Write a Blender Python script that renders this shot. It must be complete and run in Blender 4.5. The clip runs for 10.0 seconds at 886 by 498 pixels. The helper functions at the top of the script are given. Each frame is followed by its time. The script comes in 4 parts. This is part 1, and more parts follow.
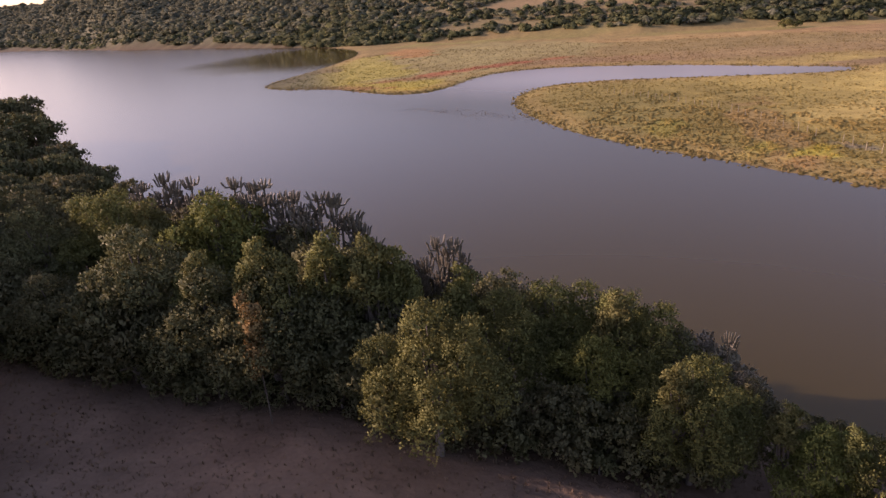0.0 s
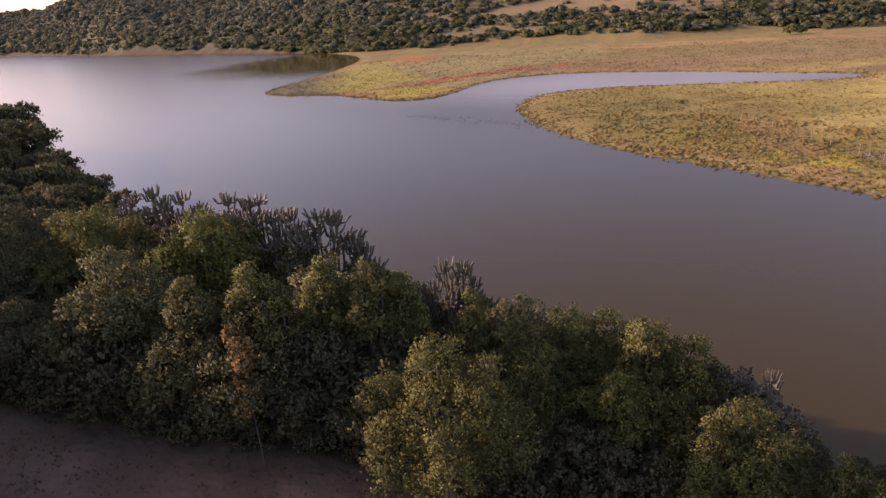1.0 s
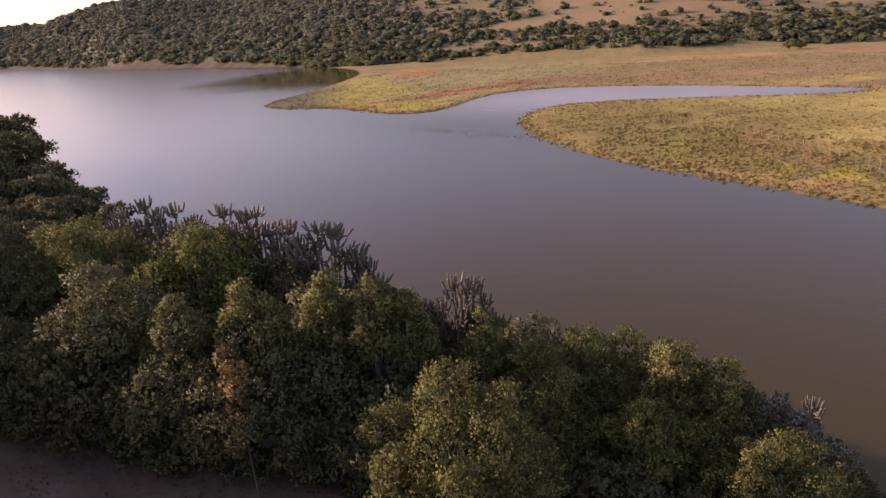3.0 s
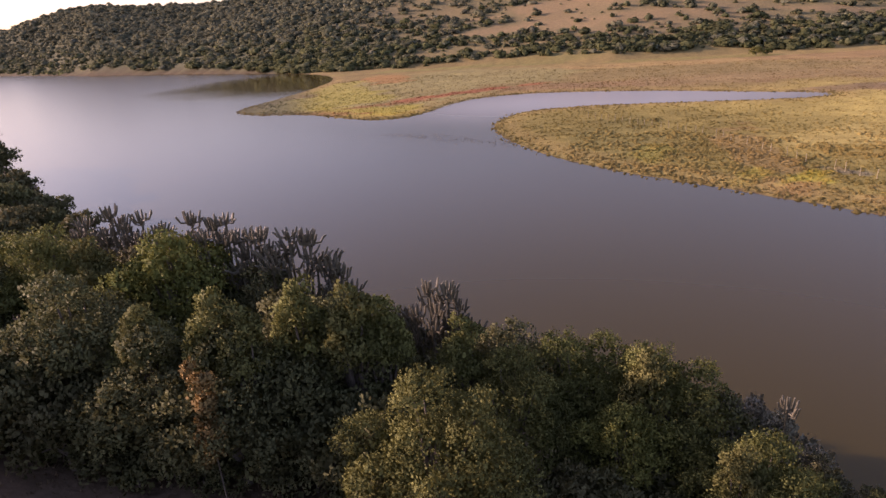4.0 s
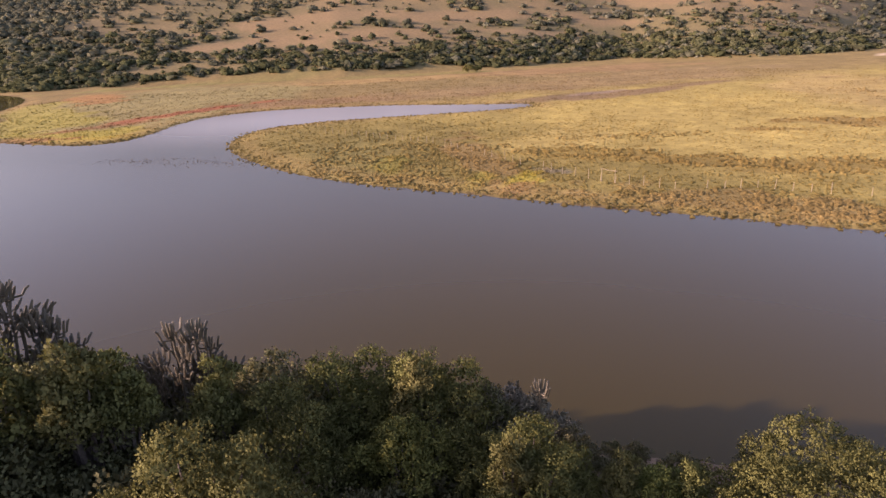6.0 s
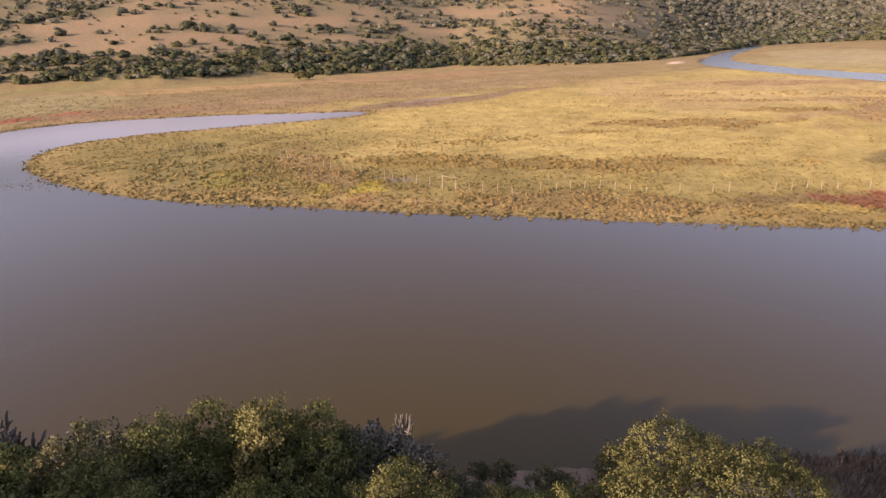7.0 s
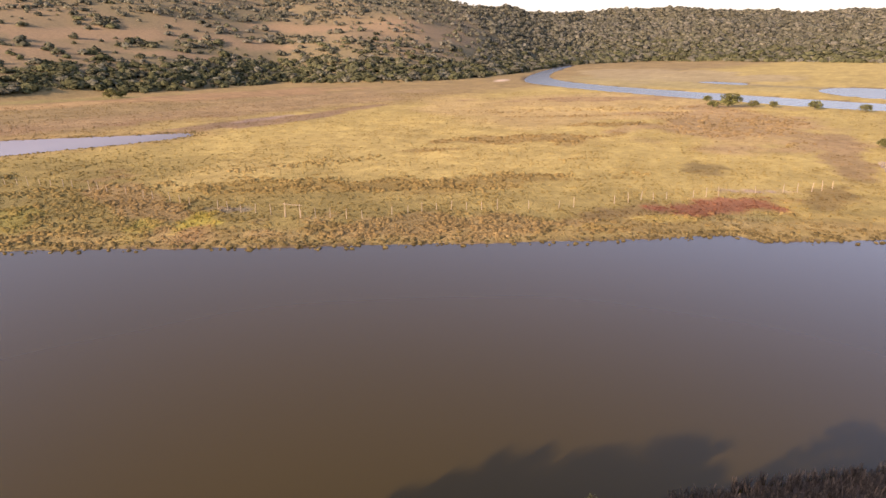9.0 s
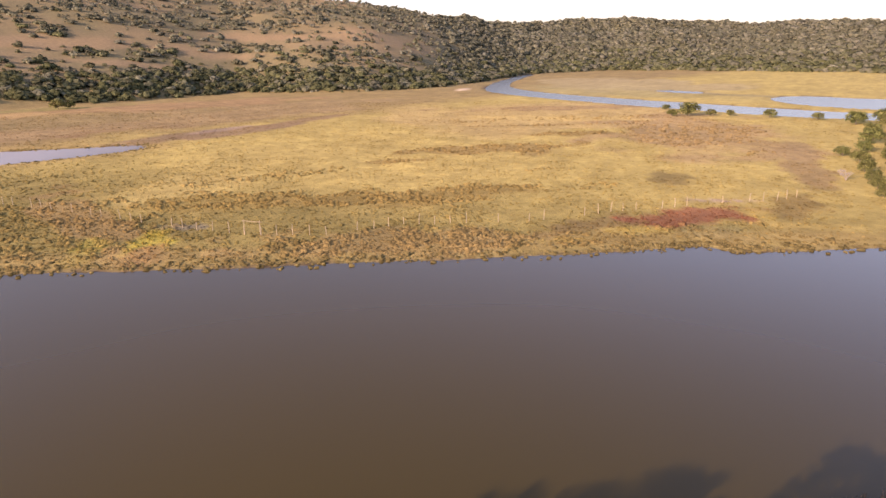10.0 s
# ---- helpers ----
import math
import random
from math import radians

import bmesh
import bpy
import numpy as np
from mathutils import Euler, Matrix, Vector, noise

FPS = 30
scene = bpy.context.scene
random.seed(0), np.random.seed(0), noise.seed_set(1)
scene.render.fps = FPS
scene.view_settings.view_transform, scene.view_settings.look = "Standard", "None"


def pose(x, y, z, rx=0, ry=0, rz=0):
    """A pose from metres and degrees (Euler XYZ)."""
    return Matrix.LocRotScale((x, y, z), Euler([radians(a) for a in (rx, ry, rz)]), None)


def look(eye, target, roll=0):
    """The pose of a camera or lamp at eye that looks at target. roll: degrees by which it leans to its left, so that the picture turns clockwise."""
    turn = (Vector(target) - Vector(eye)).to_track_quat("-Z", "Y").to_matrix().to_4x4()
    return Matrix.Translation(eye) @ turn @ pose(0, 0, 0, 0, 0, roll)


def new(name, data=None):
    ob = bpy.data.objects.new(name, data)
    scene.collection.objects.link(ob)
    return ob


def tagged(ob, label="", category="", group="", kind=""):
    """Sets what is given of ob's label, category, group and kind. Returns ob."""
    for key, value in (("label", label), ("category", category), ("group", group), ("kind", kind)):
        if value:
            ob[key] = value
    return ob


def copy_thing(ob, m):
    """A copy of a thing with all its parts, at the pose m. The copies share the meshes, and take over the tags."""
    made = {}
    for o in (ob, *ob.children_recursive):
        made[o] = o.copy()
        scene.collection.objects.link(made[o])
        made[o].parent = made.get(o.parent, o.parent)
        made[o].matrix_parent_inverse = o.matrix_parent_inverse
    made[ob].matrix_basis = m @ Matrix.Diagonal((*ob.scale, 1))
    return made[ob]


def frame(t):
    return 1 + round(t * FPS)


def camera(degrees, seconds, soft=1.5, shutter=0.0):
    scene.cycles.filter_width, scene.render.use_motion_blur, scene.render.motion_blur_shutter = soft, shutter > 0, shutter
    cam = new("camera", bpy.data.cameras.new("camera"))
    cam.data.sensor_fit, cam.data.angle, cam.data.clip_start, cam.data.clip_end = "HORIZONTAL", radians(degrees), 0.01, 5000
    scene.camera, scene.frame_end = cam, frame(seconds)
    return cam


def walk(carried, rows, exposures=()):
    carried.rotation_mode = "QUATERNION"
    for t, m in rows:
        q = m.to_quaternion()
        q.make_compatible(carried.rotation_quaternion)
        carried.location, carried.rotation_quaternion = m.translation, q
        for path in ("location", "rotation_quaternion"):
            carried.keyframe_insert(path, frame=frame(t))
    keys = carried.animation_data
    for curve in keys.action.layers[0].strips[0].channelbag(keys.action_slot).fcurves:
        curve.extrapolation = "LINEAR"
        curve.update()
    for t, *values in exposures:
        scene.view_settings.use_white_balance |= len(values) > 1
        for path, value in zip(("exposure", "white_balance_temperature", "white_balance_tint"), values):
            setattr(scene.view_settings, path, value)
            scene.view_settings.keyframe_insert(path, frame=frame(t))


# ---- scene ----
cam = camera(70.5, 10.0, soft=1.5)
PATH = [
    (0, (0.859, 0.652, 24.795), (0.601, 2.491, 24.052), -4.2),
    (0.5, (0.426, 2.19, 24.749), (0.168, 4.032, 24.013), -4.1),
    (1, (0.061, 3.609, 24.66), (-0.199, 5.454, 23.933), -4.1),
    (1.5, (-0.264, 4.71, 24.542), (-0.523, 6.559, 23.824), -4.1),
    (2, (-0.505, 5.233, 24.366), (-0.764, 7.085, 23.658), -4.0),
    (3.3, (-0.734, 5.576, 23.945), (-0.983, 7.44, 23.263), -3.9),
    (3.5, (-0.701, 5.665, 23.927), (-0.922, 7.533, 23.246), -3.9),
    (4, (-0.689, 5.871, 23.836), (-0.867, 7.745, 23.163), -3.8),
    (4.5, (-0.665, 6.048, 23.78), (-0.732, 7.931, 23.11), -3.6),
    (5, (-0.653, 6.226, 23.733), (-0.547, 8.108, 23.065), -3.3),
    (5.5, (-0.688, 6.44, 23.659), (-0.368, 8.298, 22.991), -3.0),
    (6, (-0.602, 6.992, 23.58), (-0.009, 8.782, 22.914), -2.5),
    (6.2, (-0.52, 7.319, 23.568), (0.179, 9.07, 22.901), -2.3),
    (7.3, (0.644, 9.921, 23.682), (1.768, 11.438, 23.023), -1.4),
    (7.5, (0.851, 10.437, 23.693), (2.025, 11.917, 23.037), -1.3),
    (8, (1.413, 11.825, 23.68), (2.681, 13.23, 23.032), -1.0),
    (8.5, (2.067, 13.15, 23.612), (3.403, 14.496, 22.976), -0.8),
    (9, (2.954, 14.438, 23.631), (4.373, 15.701, 23.006), -0.6),
    (9.5, (3.888, 15.724, 23.65), (5.359, 16.932, 23.036), -0.5),
    (10, (4.835, 17.092, 23.67), (6.337, 18.269, 23.069), -0.5),
]
walk(cam, [(t, look(eye, target, roll)) for t, eye, target, roll in PATH],
     exposures=[(0.0, 0.79, 6600, 48), (4.0, 0.85, 6600, 47), (7.5, 1.20, 6600, 43), (10.0, 1.19, 6600, 43)])

# ---- world, sun ----
SUN_ELEVATION, SUN_AZIMUTH = 17.2, -81.0      # azimuth from +y towards +x
world = bpy.data.worlds.new("world")
scene.world = world
world.use_nodes = True
wn = world.node_tree.nodes
sky = wn.new("ShaderNodeTexSky")
sky.sky_type, sky.sun_disc = "NISHITA", False
sky.sun_elevation, sky.sun_rotation = radians(SUN_ELEVATION), radians(SUN_AZIMUTH)
sky.air_density, sky.dust_density, sky.ozone_density = 1.0, 1.9, 1.0
wn["Background"].inputs["Strength"].default_value = 0.15
world.node_tree.links.new(sky.outputs["Color"], wn["Background"].inputs["Color"])

sun = new("sun", bpy.data.lights.new("sun", "SUN"))
sun.data.energy, sun.data.angle, sun.data.color = 3.6, radians(0.6), (1.0, 0.87, 0.70)
_a, _e = radians(SUN_AZIMUTH), radians(SUN_ELEVATION)
sun.matrix_world = look((0, 0, 200), (-math.sin(_a) * math.cos(_e) * 100, -math.cos(_a) * math.cos(_e) * 100, 200 - 100 * math.sin(_e)))


# ---- materials ----
def material(name, base, rough=0.7, vary=0.25, scale=6.0, bump=0.0, bump_scale=40.0, island=0.0, attribute="", translucent=0.0, specular=0.5):
    """A procedural material: base colour, broken up by two sizes of noise and, if asked, from leaf to leaf."""
    m = bpy.data.materials.new(name)
    m.use_nodes = True
    n, l = m.node_tree.nodes, m.node_tree.links
    bsdf = n["Principled BSDF"]
    bsdf.inputs["Roughness"].default_value = rough
    bsdf.inputs["Specular IOR Level"].default_value = specular
    coord = n.new("ShaderNodeTexCoord")
    if attribute:
        first = n.new("ShaderNodeAttribute")
        first.attribute_name = attribute
        colour = first.outputs["Color"]
    else:
        first = n.new("ShaderNodeRGB")
        first.outputs[0].default_value = (*base, 1)
        colour = first.outputs[0]
    total = None
    for size, amount in ((scale, vary), (scale * 7.3, vary * 0.6)):
        tex = n.new("ShaderNodeTexNoise")
        tex.inputs["Scale"].default_value, tex.inputs["Detail"].default_value = size, 4
        l.new(coord.outputs["Object"], tex.inputs["Vector"])
        span = n.new("ShaderNodeMapRange")
        span.inputs["From Min"].default_value, span.inputs["From Max"].default_value = 0.25, 0.75
        span.inputs["To Min"].default_value, span.inputs["To Max"].default_value = 1 - amount, 1 + amount
        l.new(tex.outputs["Fac"], span.inputs["Value"])
        if total is None:
            total = span.outputs[0]
        else:
            mul = n.new("ShaderNodeMath")
            mul.operation = "MULTIPLY"
            l.new(total, mul.inputs[0]), l.new(span.outputs[0], mul.inputs[1])
            total = mul.outputs[0]
    if island:
        geo = n.new("ShaderNodeNewGeometry")
        span = n.new("ShaderNodeMapRange")
        span.inputs["To Min"].default_value, span.inputs["To Max"].default_value = 1 - island, 1 + island
        l.new(geo.outputs["Random Per Island"], span.inputs["Value"])
        mul = n.new("ShaderNodeMath")
        mul.operation = "MULTIPLY"
        l.new(total, mul.inputs[0]), l.new(span.outputs[0], mul.inputs[1])
        total = mul.outputs[0]
    hsv = n.new("ShaderNodeHueSaturation")
    l.new(colour, hsv.inputs["Color"]), l.new(total, hsv.inputs["Value"])
    if island:
        geo2 = n.new("ShaderNodeObjectInfo")
        span = n.new("ShaderNodeMapRange")
        span.inputs["To Min"].default_value, span.inputs["To Max"].default_value = 0.485, 0.515
        l.new(geo2.outputs["Random"], span.inputs["Value"]), l.new(span.outputs[0], hsv.inputs["Hue"])
    l.new(hsv.outputs[0], bsdf.inputs["Base Color"])
    if bump:
        tex = n.new("ShaderNodeTexNoise")
        tex.inputs["Scale"].default_value, tex.inputs["Detail"].default_value = bump_scale, 5
        l.new(coord.outputs["Object"], tex.inputs["Vector"])
        b = n.new("ShaderNodeBump")
        b.inputs["Strength"].default_value, b.inputs["Distance"].default_value = 1.0, bump
        l.new(tex.outputs["Fac"], b.inputs["Height"]), l.new(b.outputs[0], bsdf.inputs["Normal"])
    if translucent:
        t = n.new("ShaderNodeBsdfTranslucent")
        mix = n.new("ShaderNodeMixShader")
        mix.inputs[0].default_value = translucent
        l.new(hsv.outputs[0], t.inputs["Color"])
        l.new(bsdf.outputs[0], mix.inputs[1]), l.new(t.outputs[0], mix.inputs[2])
        l.new(mix.outputs[0], n["Material Output"].inputs["Surface"])
    return m


GROUND = material("ground", (0, 0, 0), 0.95, 0.17, 0.55, 0.16, 1.7, attribute="tint", specular=0.1)
TUSSOCK = material("tussock", (0, 0, 0), 0.9, 0.1, 0.5, attribute="tint", island=0.12, translucent=0.25, specular=0.03)
LEAF_DARK = material("leaf_dark", (0.142, 0.134, 0.058), 0.7, 0.25, 0.7, island=0.14, translucent=0.22, specular=0.08)
LEAF_OLIVE = material("leaf_olive", (0.158, 0.160, 0.048), 0.7, 0.25, 0.7, island=0.14, translucent=0.22, specular=0.08)
LEAF_BRIGHT = material("leaf_bright", (0.182, 0.188, 0.050), 0.7, 0.25, 0.7, island=0.14, translucent=0.22, specular=0.08)
LEAF_ROUND = material("leaf_round", (0.150, 0.150, 0.045), 0.7, 0.3, 0.8, island=0.18, translucent=0.2, specular=0.08)
LEAF_SPRIG = material("leaf_sprig", (0.175, 0.166, 0.055), 0.7, 0.25, 0.7, island=0.14, translucent=0.22, specular=0.08)
LEAF_SILVER = material("leaf_silver", (0.25, 0.225, 0.15), 0.7, 0.2, 0.7, island=0.2, translucent=0.15, specular=0.15)
LEAF_DRY = material("leaf_dry", (0.26, 0.185, 0.062), 0.8, 0.2, 0.7, island=0.35, translucent=0.15, specular=0.15)
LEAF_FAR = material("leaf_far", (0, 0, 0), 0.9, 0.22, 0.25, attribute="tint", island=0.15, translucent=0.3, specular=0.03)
SUCCULENT = material("succulent", (0.108, 0.090, 0.054), 0.6, 0.3, 1.5, 0.02, 8)
BARK = material("bark", (0.14, 0.11, 0.08), 0.9, 0.3, 3.0, 0.03, 14)
WOOD = material("weathered_wood", (0.34, 0.275, 0.165), 0.85, 0.2, 4.0, 0.01, 30)

DEAD_WOOD = material("bleached_wood", (0.24, 0.205, 0.15), 0.9, 0.2, 4.0, 0.01, 30)


def water_material():
    m = bpy.data.materials.new("silty_water")
    m.use_nodes = True
    n, l = m.node_tree.nodes, m.node_tree.links
    bsdf = n["Principled BSDF"]
    bsdf.inputs["IOR"].default_value, bsdf.inputs["Specular IOR Level"].default_value = 1.33, 0.43
    coord = n.new("ShaderNodeTexCoord")
    # the bay behind the peninsula lies calm, the breeze roughens the rest
    away = n.new("ShaderNodeVectorMath")
    away.operation = "SUBTRACT"
    away.inputs[1].default_value = (-106, 338, 0)
    shape = n.new("ShaderNodeVectorMath")
    shape.operation = "MULTIPLY"
    shape.inputs[1].default_value = (1 / 56, 1 / 66, 0)
    far = n.new("ShaderNodeVectorMath")
    far.operation = "LENGTH"
    gust = n.new("ShaderNodeTexNoise")
    gust.inputs["Scale"].default_value = 0.012
    add = n.new("ShaderNodeMath")
    span = n.new("ShaderNodeMapRange")
    span.inputs["From Min"].default_value, span.inputs["From Max"].default_value = 1.15, 1.85
    span.inputs["To Min"].default_value, span.inputs["To Max"].default_value = 0.075, 0.21
    l.new(coord.outputs["Object"], away.inputs[0]), l.new(away.outputs[0], shape.inputs[0]), l.new(shape.outputs[0], far.inputs[0])
    l.new(coord.outputs["Object"], gust.inputs["Vector"])
    l.new(far.outputs["Value"], add.inputs[0]), l.new(gust.outputs["Fac"], add.inputs[1]), l.new(add.outputs[0], span.inputs["Value"])
    l.new(span.outputs[0], bsdf.inputs["Roughness"])
    # pale sky reflection over the inlet, mixed into the water's base colour
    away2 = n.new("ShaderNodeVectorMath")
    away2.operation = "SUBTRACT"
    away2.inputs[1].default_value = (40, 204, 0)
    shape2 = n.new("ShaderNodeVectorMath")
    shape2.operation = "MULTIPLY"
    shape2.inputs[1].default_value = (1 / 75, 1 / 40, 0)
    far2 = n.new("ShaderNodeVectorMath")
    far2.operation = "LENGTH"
    inlet_mask = n.new("ShaderNodeMapRange")
    inlet_mask.interpolation_type = "SMOOTHSTEP"
    inlet_mask.inputs["From Min"].default_value, inlet_mask.inputs["From Max"].default_value = 0.3, 1.5
    inlet_mask.inputs["To Min"].default_value, inlet_mask.inputs["To Max"].default_value = 1.0, 0.0
    sky_mix = n.new("ShaderNodeMix")
    sky_mix.data_type = "RGBA"
    sky_mix.inputs["B"].default_value = (0.33, 0.322, 0.295, 1)
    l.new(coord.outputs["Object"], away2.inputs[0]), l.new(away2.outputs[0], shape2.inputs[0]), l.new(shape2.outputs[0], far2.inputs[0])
    l.new(far2.outputs["Value"], inlet_mask.inputs["Value"]), l.new(inlet_mask.outputs[0], sky_mix.inputs["Factor"])
    silt = n.new("ShaderNodeTexNoise")
    silt.inputs["Scale"].default_value, silt.inputs["Detail"].default_value = 0.018, 3
    ramp = n.new("ShaderNodeValToRGB")
    ramp.color_ramp.elements[0].position, ramp.color_ramp.elements[0].color = 0.3, (0.055, 0.0385, 0.0062, 1)
    ramp.color_ramp.elements[1].position, ramp.color_ramp.elements[1].color = 0.7, (0.063, 0.043, 0.0075, 1)
    l.new(coord.outputs["Object"], silt.inputs["Vector"])
    l.new(silt.outputs["Fac"], ramp.inputs["Fac"]), l.new(ramp.outputs[0], sky_mix.inputs["A"])
    l.new(sky_mix.outputs["Result"], bsdf.inputs["Base Color"])
    return m


WATER = water_material()


# ---- small helpers ----
def mesh_from(name, verts, faces, mat, smooth=False, tint=None, normals=None):
    """A mesh from arrays: verts n x 3; faces a list of arrays, each n x 3 or n x 4; normals: soft shading across loose blades."""
    me = bpy.data.meshes.new(name)
    verts = np.asarray(verts, dtype=np.float32)
    faces = [np.asarray(f, dtype=np.int32) for f in faces if len(f)]
    loops = np.concatenate([f.ravel() for f in faces])
    sizes = np.concatenate([np.full(len(f), f.shape[1], dtype=np.int32) for f in faces])
    me.vertices.add(len(verts)), me.loops.add(len(loops)), me.polygons.add(len(sizes))
    me.vertices.foreach_set("co", verts.ravel())
    me.loops.foreach_set("vertex_index", loops)
    me.polygons.foreach_set("loop_start", np.concatenate(([0], np.cumsum(sizes)[:-1])).astype(np.int32))
    me.polygons.foreach_set("use_smooth", np.full(len(sizes), smooth or normals is not None))
    if tint is not None:
        layer = me.color_attributes.new("tint", "FLOAT_COLOR", "POINT")
        layer.data.foreach_set("color", np.concatenate([tint, np.ones((len(tint), 1))], axis=1).astype(np.float32).ravel())
    me.update(calc_edges=True)
    if normals is not None:
        me.normals_split_custom_set_from_vertices(np.asarray(normals, dtype=np.float32))
    me.materials.append(mat)
    return me


def thing(name, label, category, group="", at=(0, 0, 0)):
    ob = new(name)
    ob.location = at
    return tagged(ob, label, category, group)


def part(name, me, parent, label=""):
    ob = new(name, me)
    ob.parent = parent
    return tagged(ob, label)


def smooth_line(points, rounds=2, closed=False):
    p = np.array(points, dtype=float)
    for _ in range(rounds):
        q = np.roll(p, -1, axis=0) if closed else p[1:]
        a = p if closed else p[:-1]
        cut = np.stack([0.75 * a + 0.25 * q, 0.25 * a + 0.75 * q], axis=1).reshape(-1, 2)
        p = cut if closed else np.concatenate([p[:1], cut, p[-1:]])
    return p


def line_distance(x, y, line, closed=False):
    best = np.full(x.shape, 1e9)
    b = np.roll(line, -1, axis=0) if closed else line[1:]
    for (ax, ay), (bx, by) in zip(line, b):
        dx, dy = bx - ax, by - ay
        u = np.clip(((x - ax) * dx + (y - ay) * dy) / max(dx * dx + dy * dy, 1e-9), 0, 1)
        best = np.minimum(best, (x - ax - u * dx) ** 2 + (y - ay - u * dy) ** 2)
    return np.sqrt(best)


def inside(x, y, line):
    hit = np.zeros(x.shape, dtype=bool)
    for (ax, ay), (bx, by) in zip(line, np.roll(line, -1, axis=0)):
        cross = (ay > y) != (by > y)
        hit ^= cross & (x < (bx - ax) * (y - ay) / ((by - ay) if by != ay else 1e-9) + ax)
    return hit


_grid = np.random.RandomState(5).rand(256, 256)


def wobble(x, y, size, octaves=3):
    """Value noise from -1 to 1 with features of that size in metres."""
    out, amp, total = np.zeros(np.shape(x)), 1.0, 0.0
    for k in range(octaves):
        u, v = np.asarray(x) / size * 2 ** k + 31.7 * k, np.asarray(y) / size * 2 ** k + 17.3 * k
        i, j = np.floor(u).astype(int), np.floor(v).astype(int)
        f, g = u - i, v - j
        f, g = f * f * (3 - 2 * f), g * g * (3 - 2 * g)
        i0, j0, i1, j1 = i % 256, j % 256, (i + 1) % 256, (j + 1) % 256
        out += amp * ((_grid[i0, j0] * (1 - f) + _grid[i1, j0] * f) * (1 - g) + (_grid[i0, j1] * (1 - f) + _grid[i1, j1] * f) * g)
        total, amp = total + amp, amp * 0.5
    return out / total * 2 - 1


# ---- the plan: shores, banks and hills ----
NEAR_SHORE = [(210, -170), (120, -80), (62, -8), (45, 12), (39, 18), (33, 22.5), (25, 28), (16, 33), (6, 38), (-4, 43), (-14, 50), (-26, 60),
              (-40, 71), (-53, 80), (-65, 90.5), (-77, 103), (-90, 118), (-108, 134), (-140, 150), (-240, 190), (-450, 290), (-800, 500)]
FAR_SHORE = [(-950, 800), (-640, 765), (-420, 610), (-290, 525), (-250, 510), (-165, 445), (-130, 415), (-100, 385), (-83, 342), (-82, 292), (-86, 255)]
PENINSULA = [(-89, 234), (-89, 215), (-77, 204), (-61, 202), (-47, 190), (-36, 180), (-26, 180), (-19, 192), (-14, 210), (-3, 222), (16, 226), (50, 214), (77, 195)]
SPIT = [(92, 187), (84, 178), (58, 182), (26, 187), (6, 182), (0, 166), (-1, 155), (1, 141), (8, 122), (17, 108), (26, 98), (31, 93), (39, 84)]
RIGHT_SHORE = [(48, 74), (57, 65), (66, 55), (75, 46), (82, 40), (85, 37.5), (84, 33.5), (91, 26), (97, 19.5), (120, -10), (170, -70), (260, -150)]
RIVER = [(300, -200), (270, -40), (266, 30), (264, 60), (277, 110), (295, 166), (322, 224), (345, 250), (400, 283), (480, 320), (600, 372),
         (606, 362), (486, 311), (407, 271), (364, 238), (331, 186), (310, 115), (297, 66), (293, 30), (300, -40), (330, -200)]
PONDS = [[(358, 87), (386, 81), (376, 39), (390, -20), (325, -20), (313, 35), (317, 58), (334, 77)], [(399, 160), (397, 130), (375, 122), (383, 152)]]
# azimuth, where the hill begins, where its crest is, height of the crest
HILLS = np.array([(-70, 1200, 1700, 20), (-50, 1150, 1500, 40), (-42, 1010, 1350, 49), (-38, 890, 1200, 57), (-31.6, 640, 1000, 72), (-24.4, 520, 900, 60),
                  (-21, 478, 880, 62), (-14, 420, 850, 78), (-5, 396, 850, 93), (10, 356, 850, 100), (25, 385, 850, 100), (34, 440, 850, 95),
                  (40, 416, 850, 89), (45, 425, 860, 80), (50.7, 462, 920, 72), (54, 535, 1000, 67), (57, 640, 1080, 66), (60, 735, 1150, 68), (65.4, 820, 1200, 69),
                  (79, 790, 1200, 65), (87, 740, 1150, 47), (105, 700, 1100, 42), (130, 900, 1300, 20)])
lake = np.concatenate([smooth_line(NEAR_SHORE), smooth_line(FAR_SHORE + PENINSULA + SPIT + RIGHT_SHORE)])
near_line = smooth_line(NEAR_SHORE)
far_line = smooth_line(FAR_SHORE + PENINSULA + SPIT + RIGHT_SHORE)
river = smooth_line(RIVER, 2, True)
ponds = [smooth_line(p, 2, True) for p in PONDS]


def shore_distance(x, y):
    """Metres from the water's edge: land plus, water minus; and from the shore on the camera's side."""
    d_near, d_far = line_distance(x, y, near_line), line_distance(x, y, far_line)
    d = np.minimum(d_near, d_far)
    d = np.where(inside(x, y, lake), -d, d)
    for p in [river] + ponds:
        e = line_distance(x, y, p, True)
        d = np.where(inside(x, y, p), np.maximum(d, -e) * 0 - e, np.where(d > 0, np.minimum(d, e), d))
    return d, d_near, d_near < d_far


def polar(x, y):
    return np.degrees(np.arctan2(x, y)), np.hypot(x, y)


def hill_part(x, y):
    az, r = polar(x, y)
    begin, crest, high = (np.interp(az, HILLS[:, 0], HILLS[:, k]) for k in (1, 2, 3))
    fade = np.clip((az + 75) / 8, 0, 1) * np.clip((138 - az) / 10, 0, 1)
    u = (r - begin) / (crest - begin)
    return u, high * fade


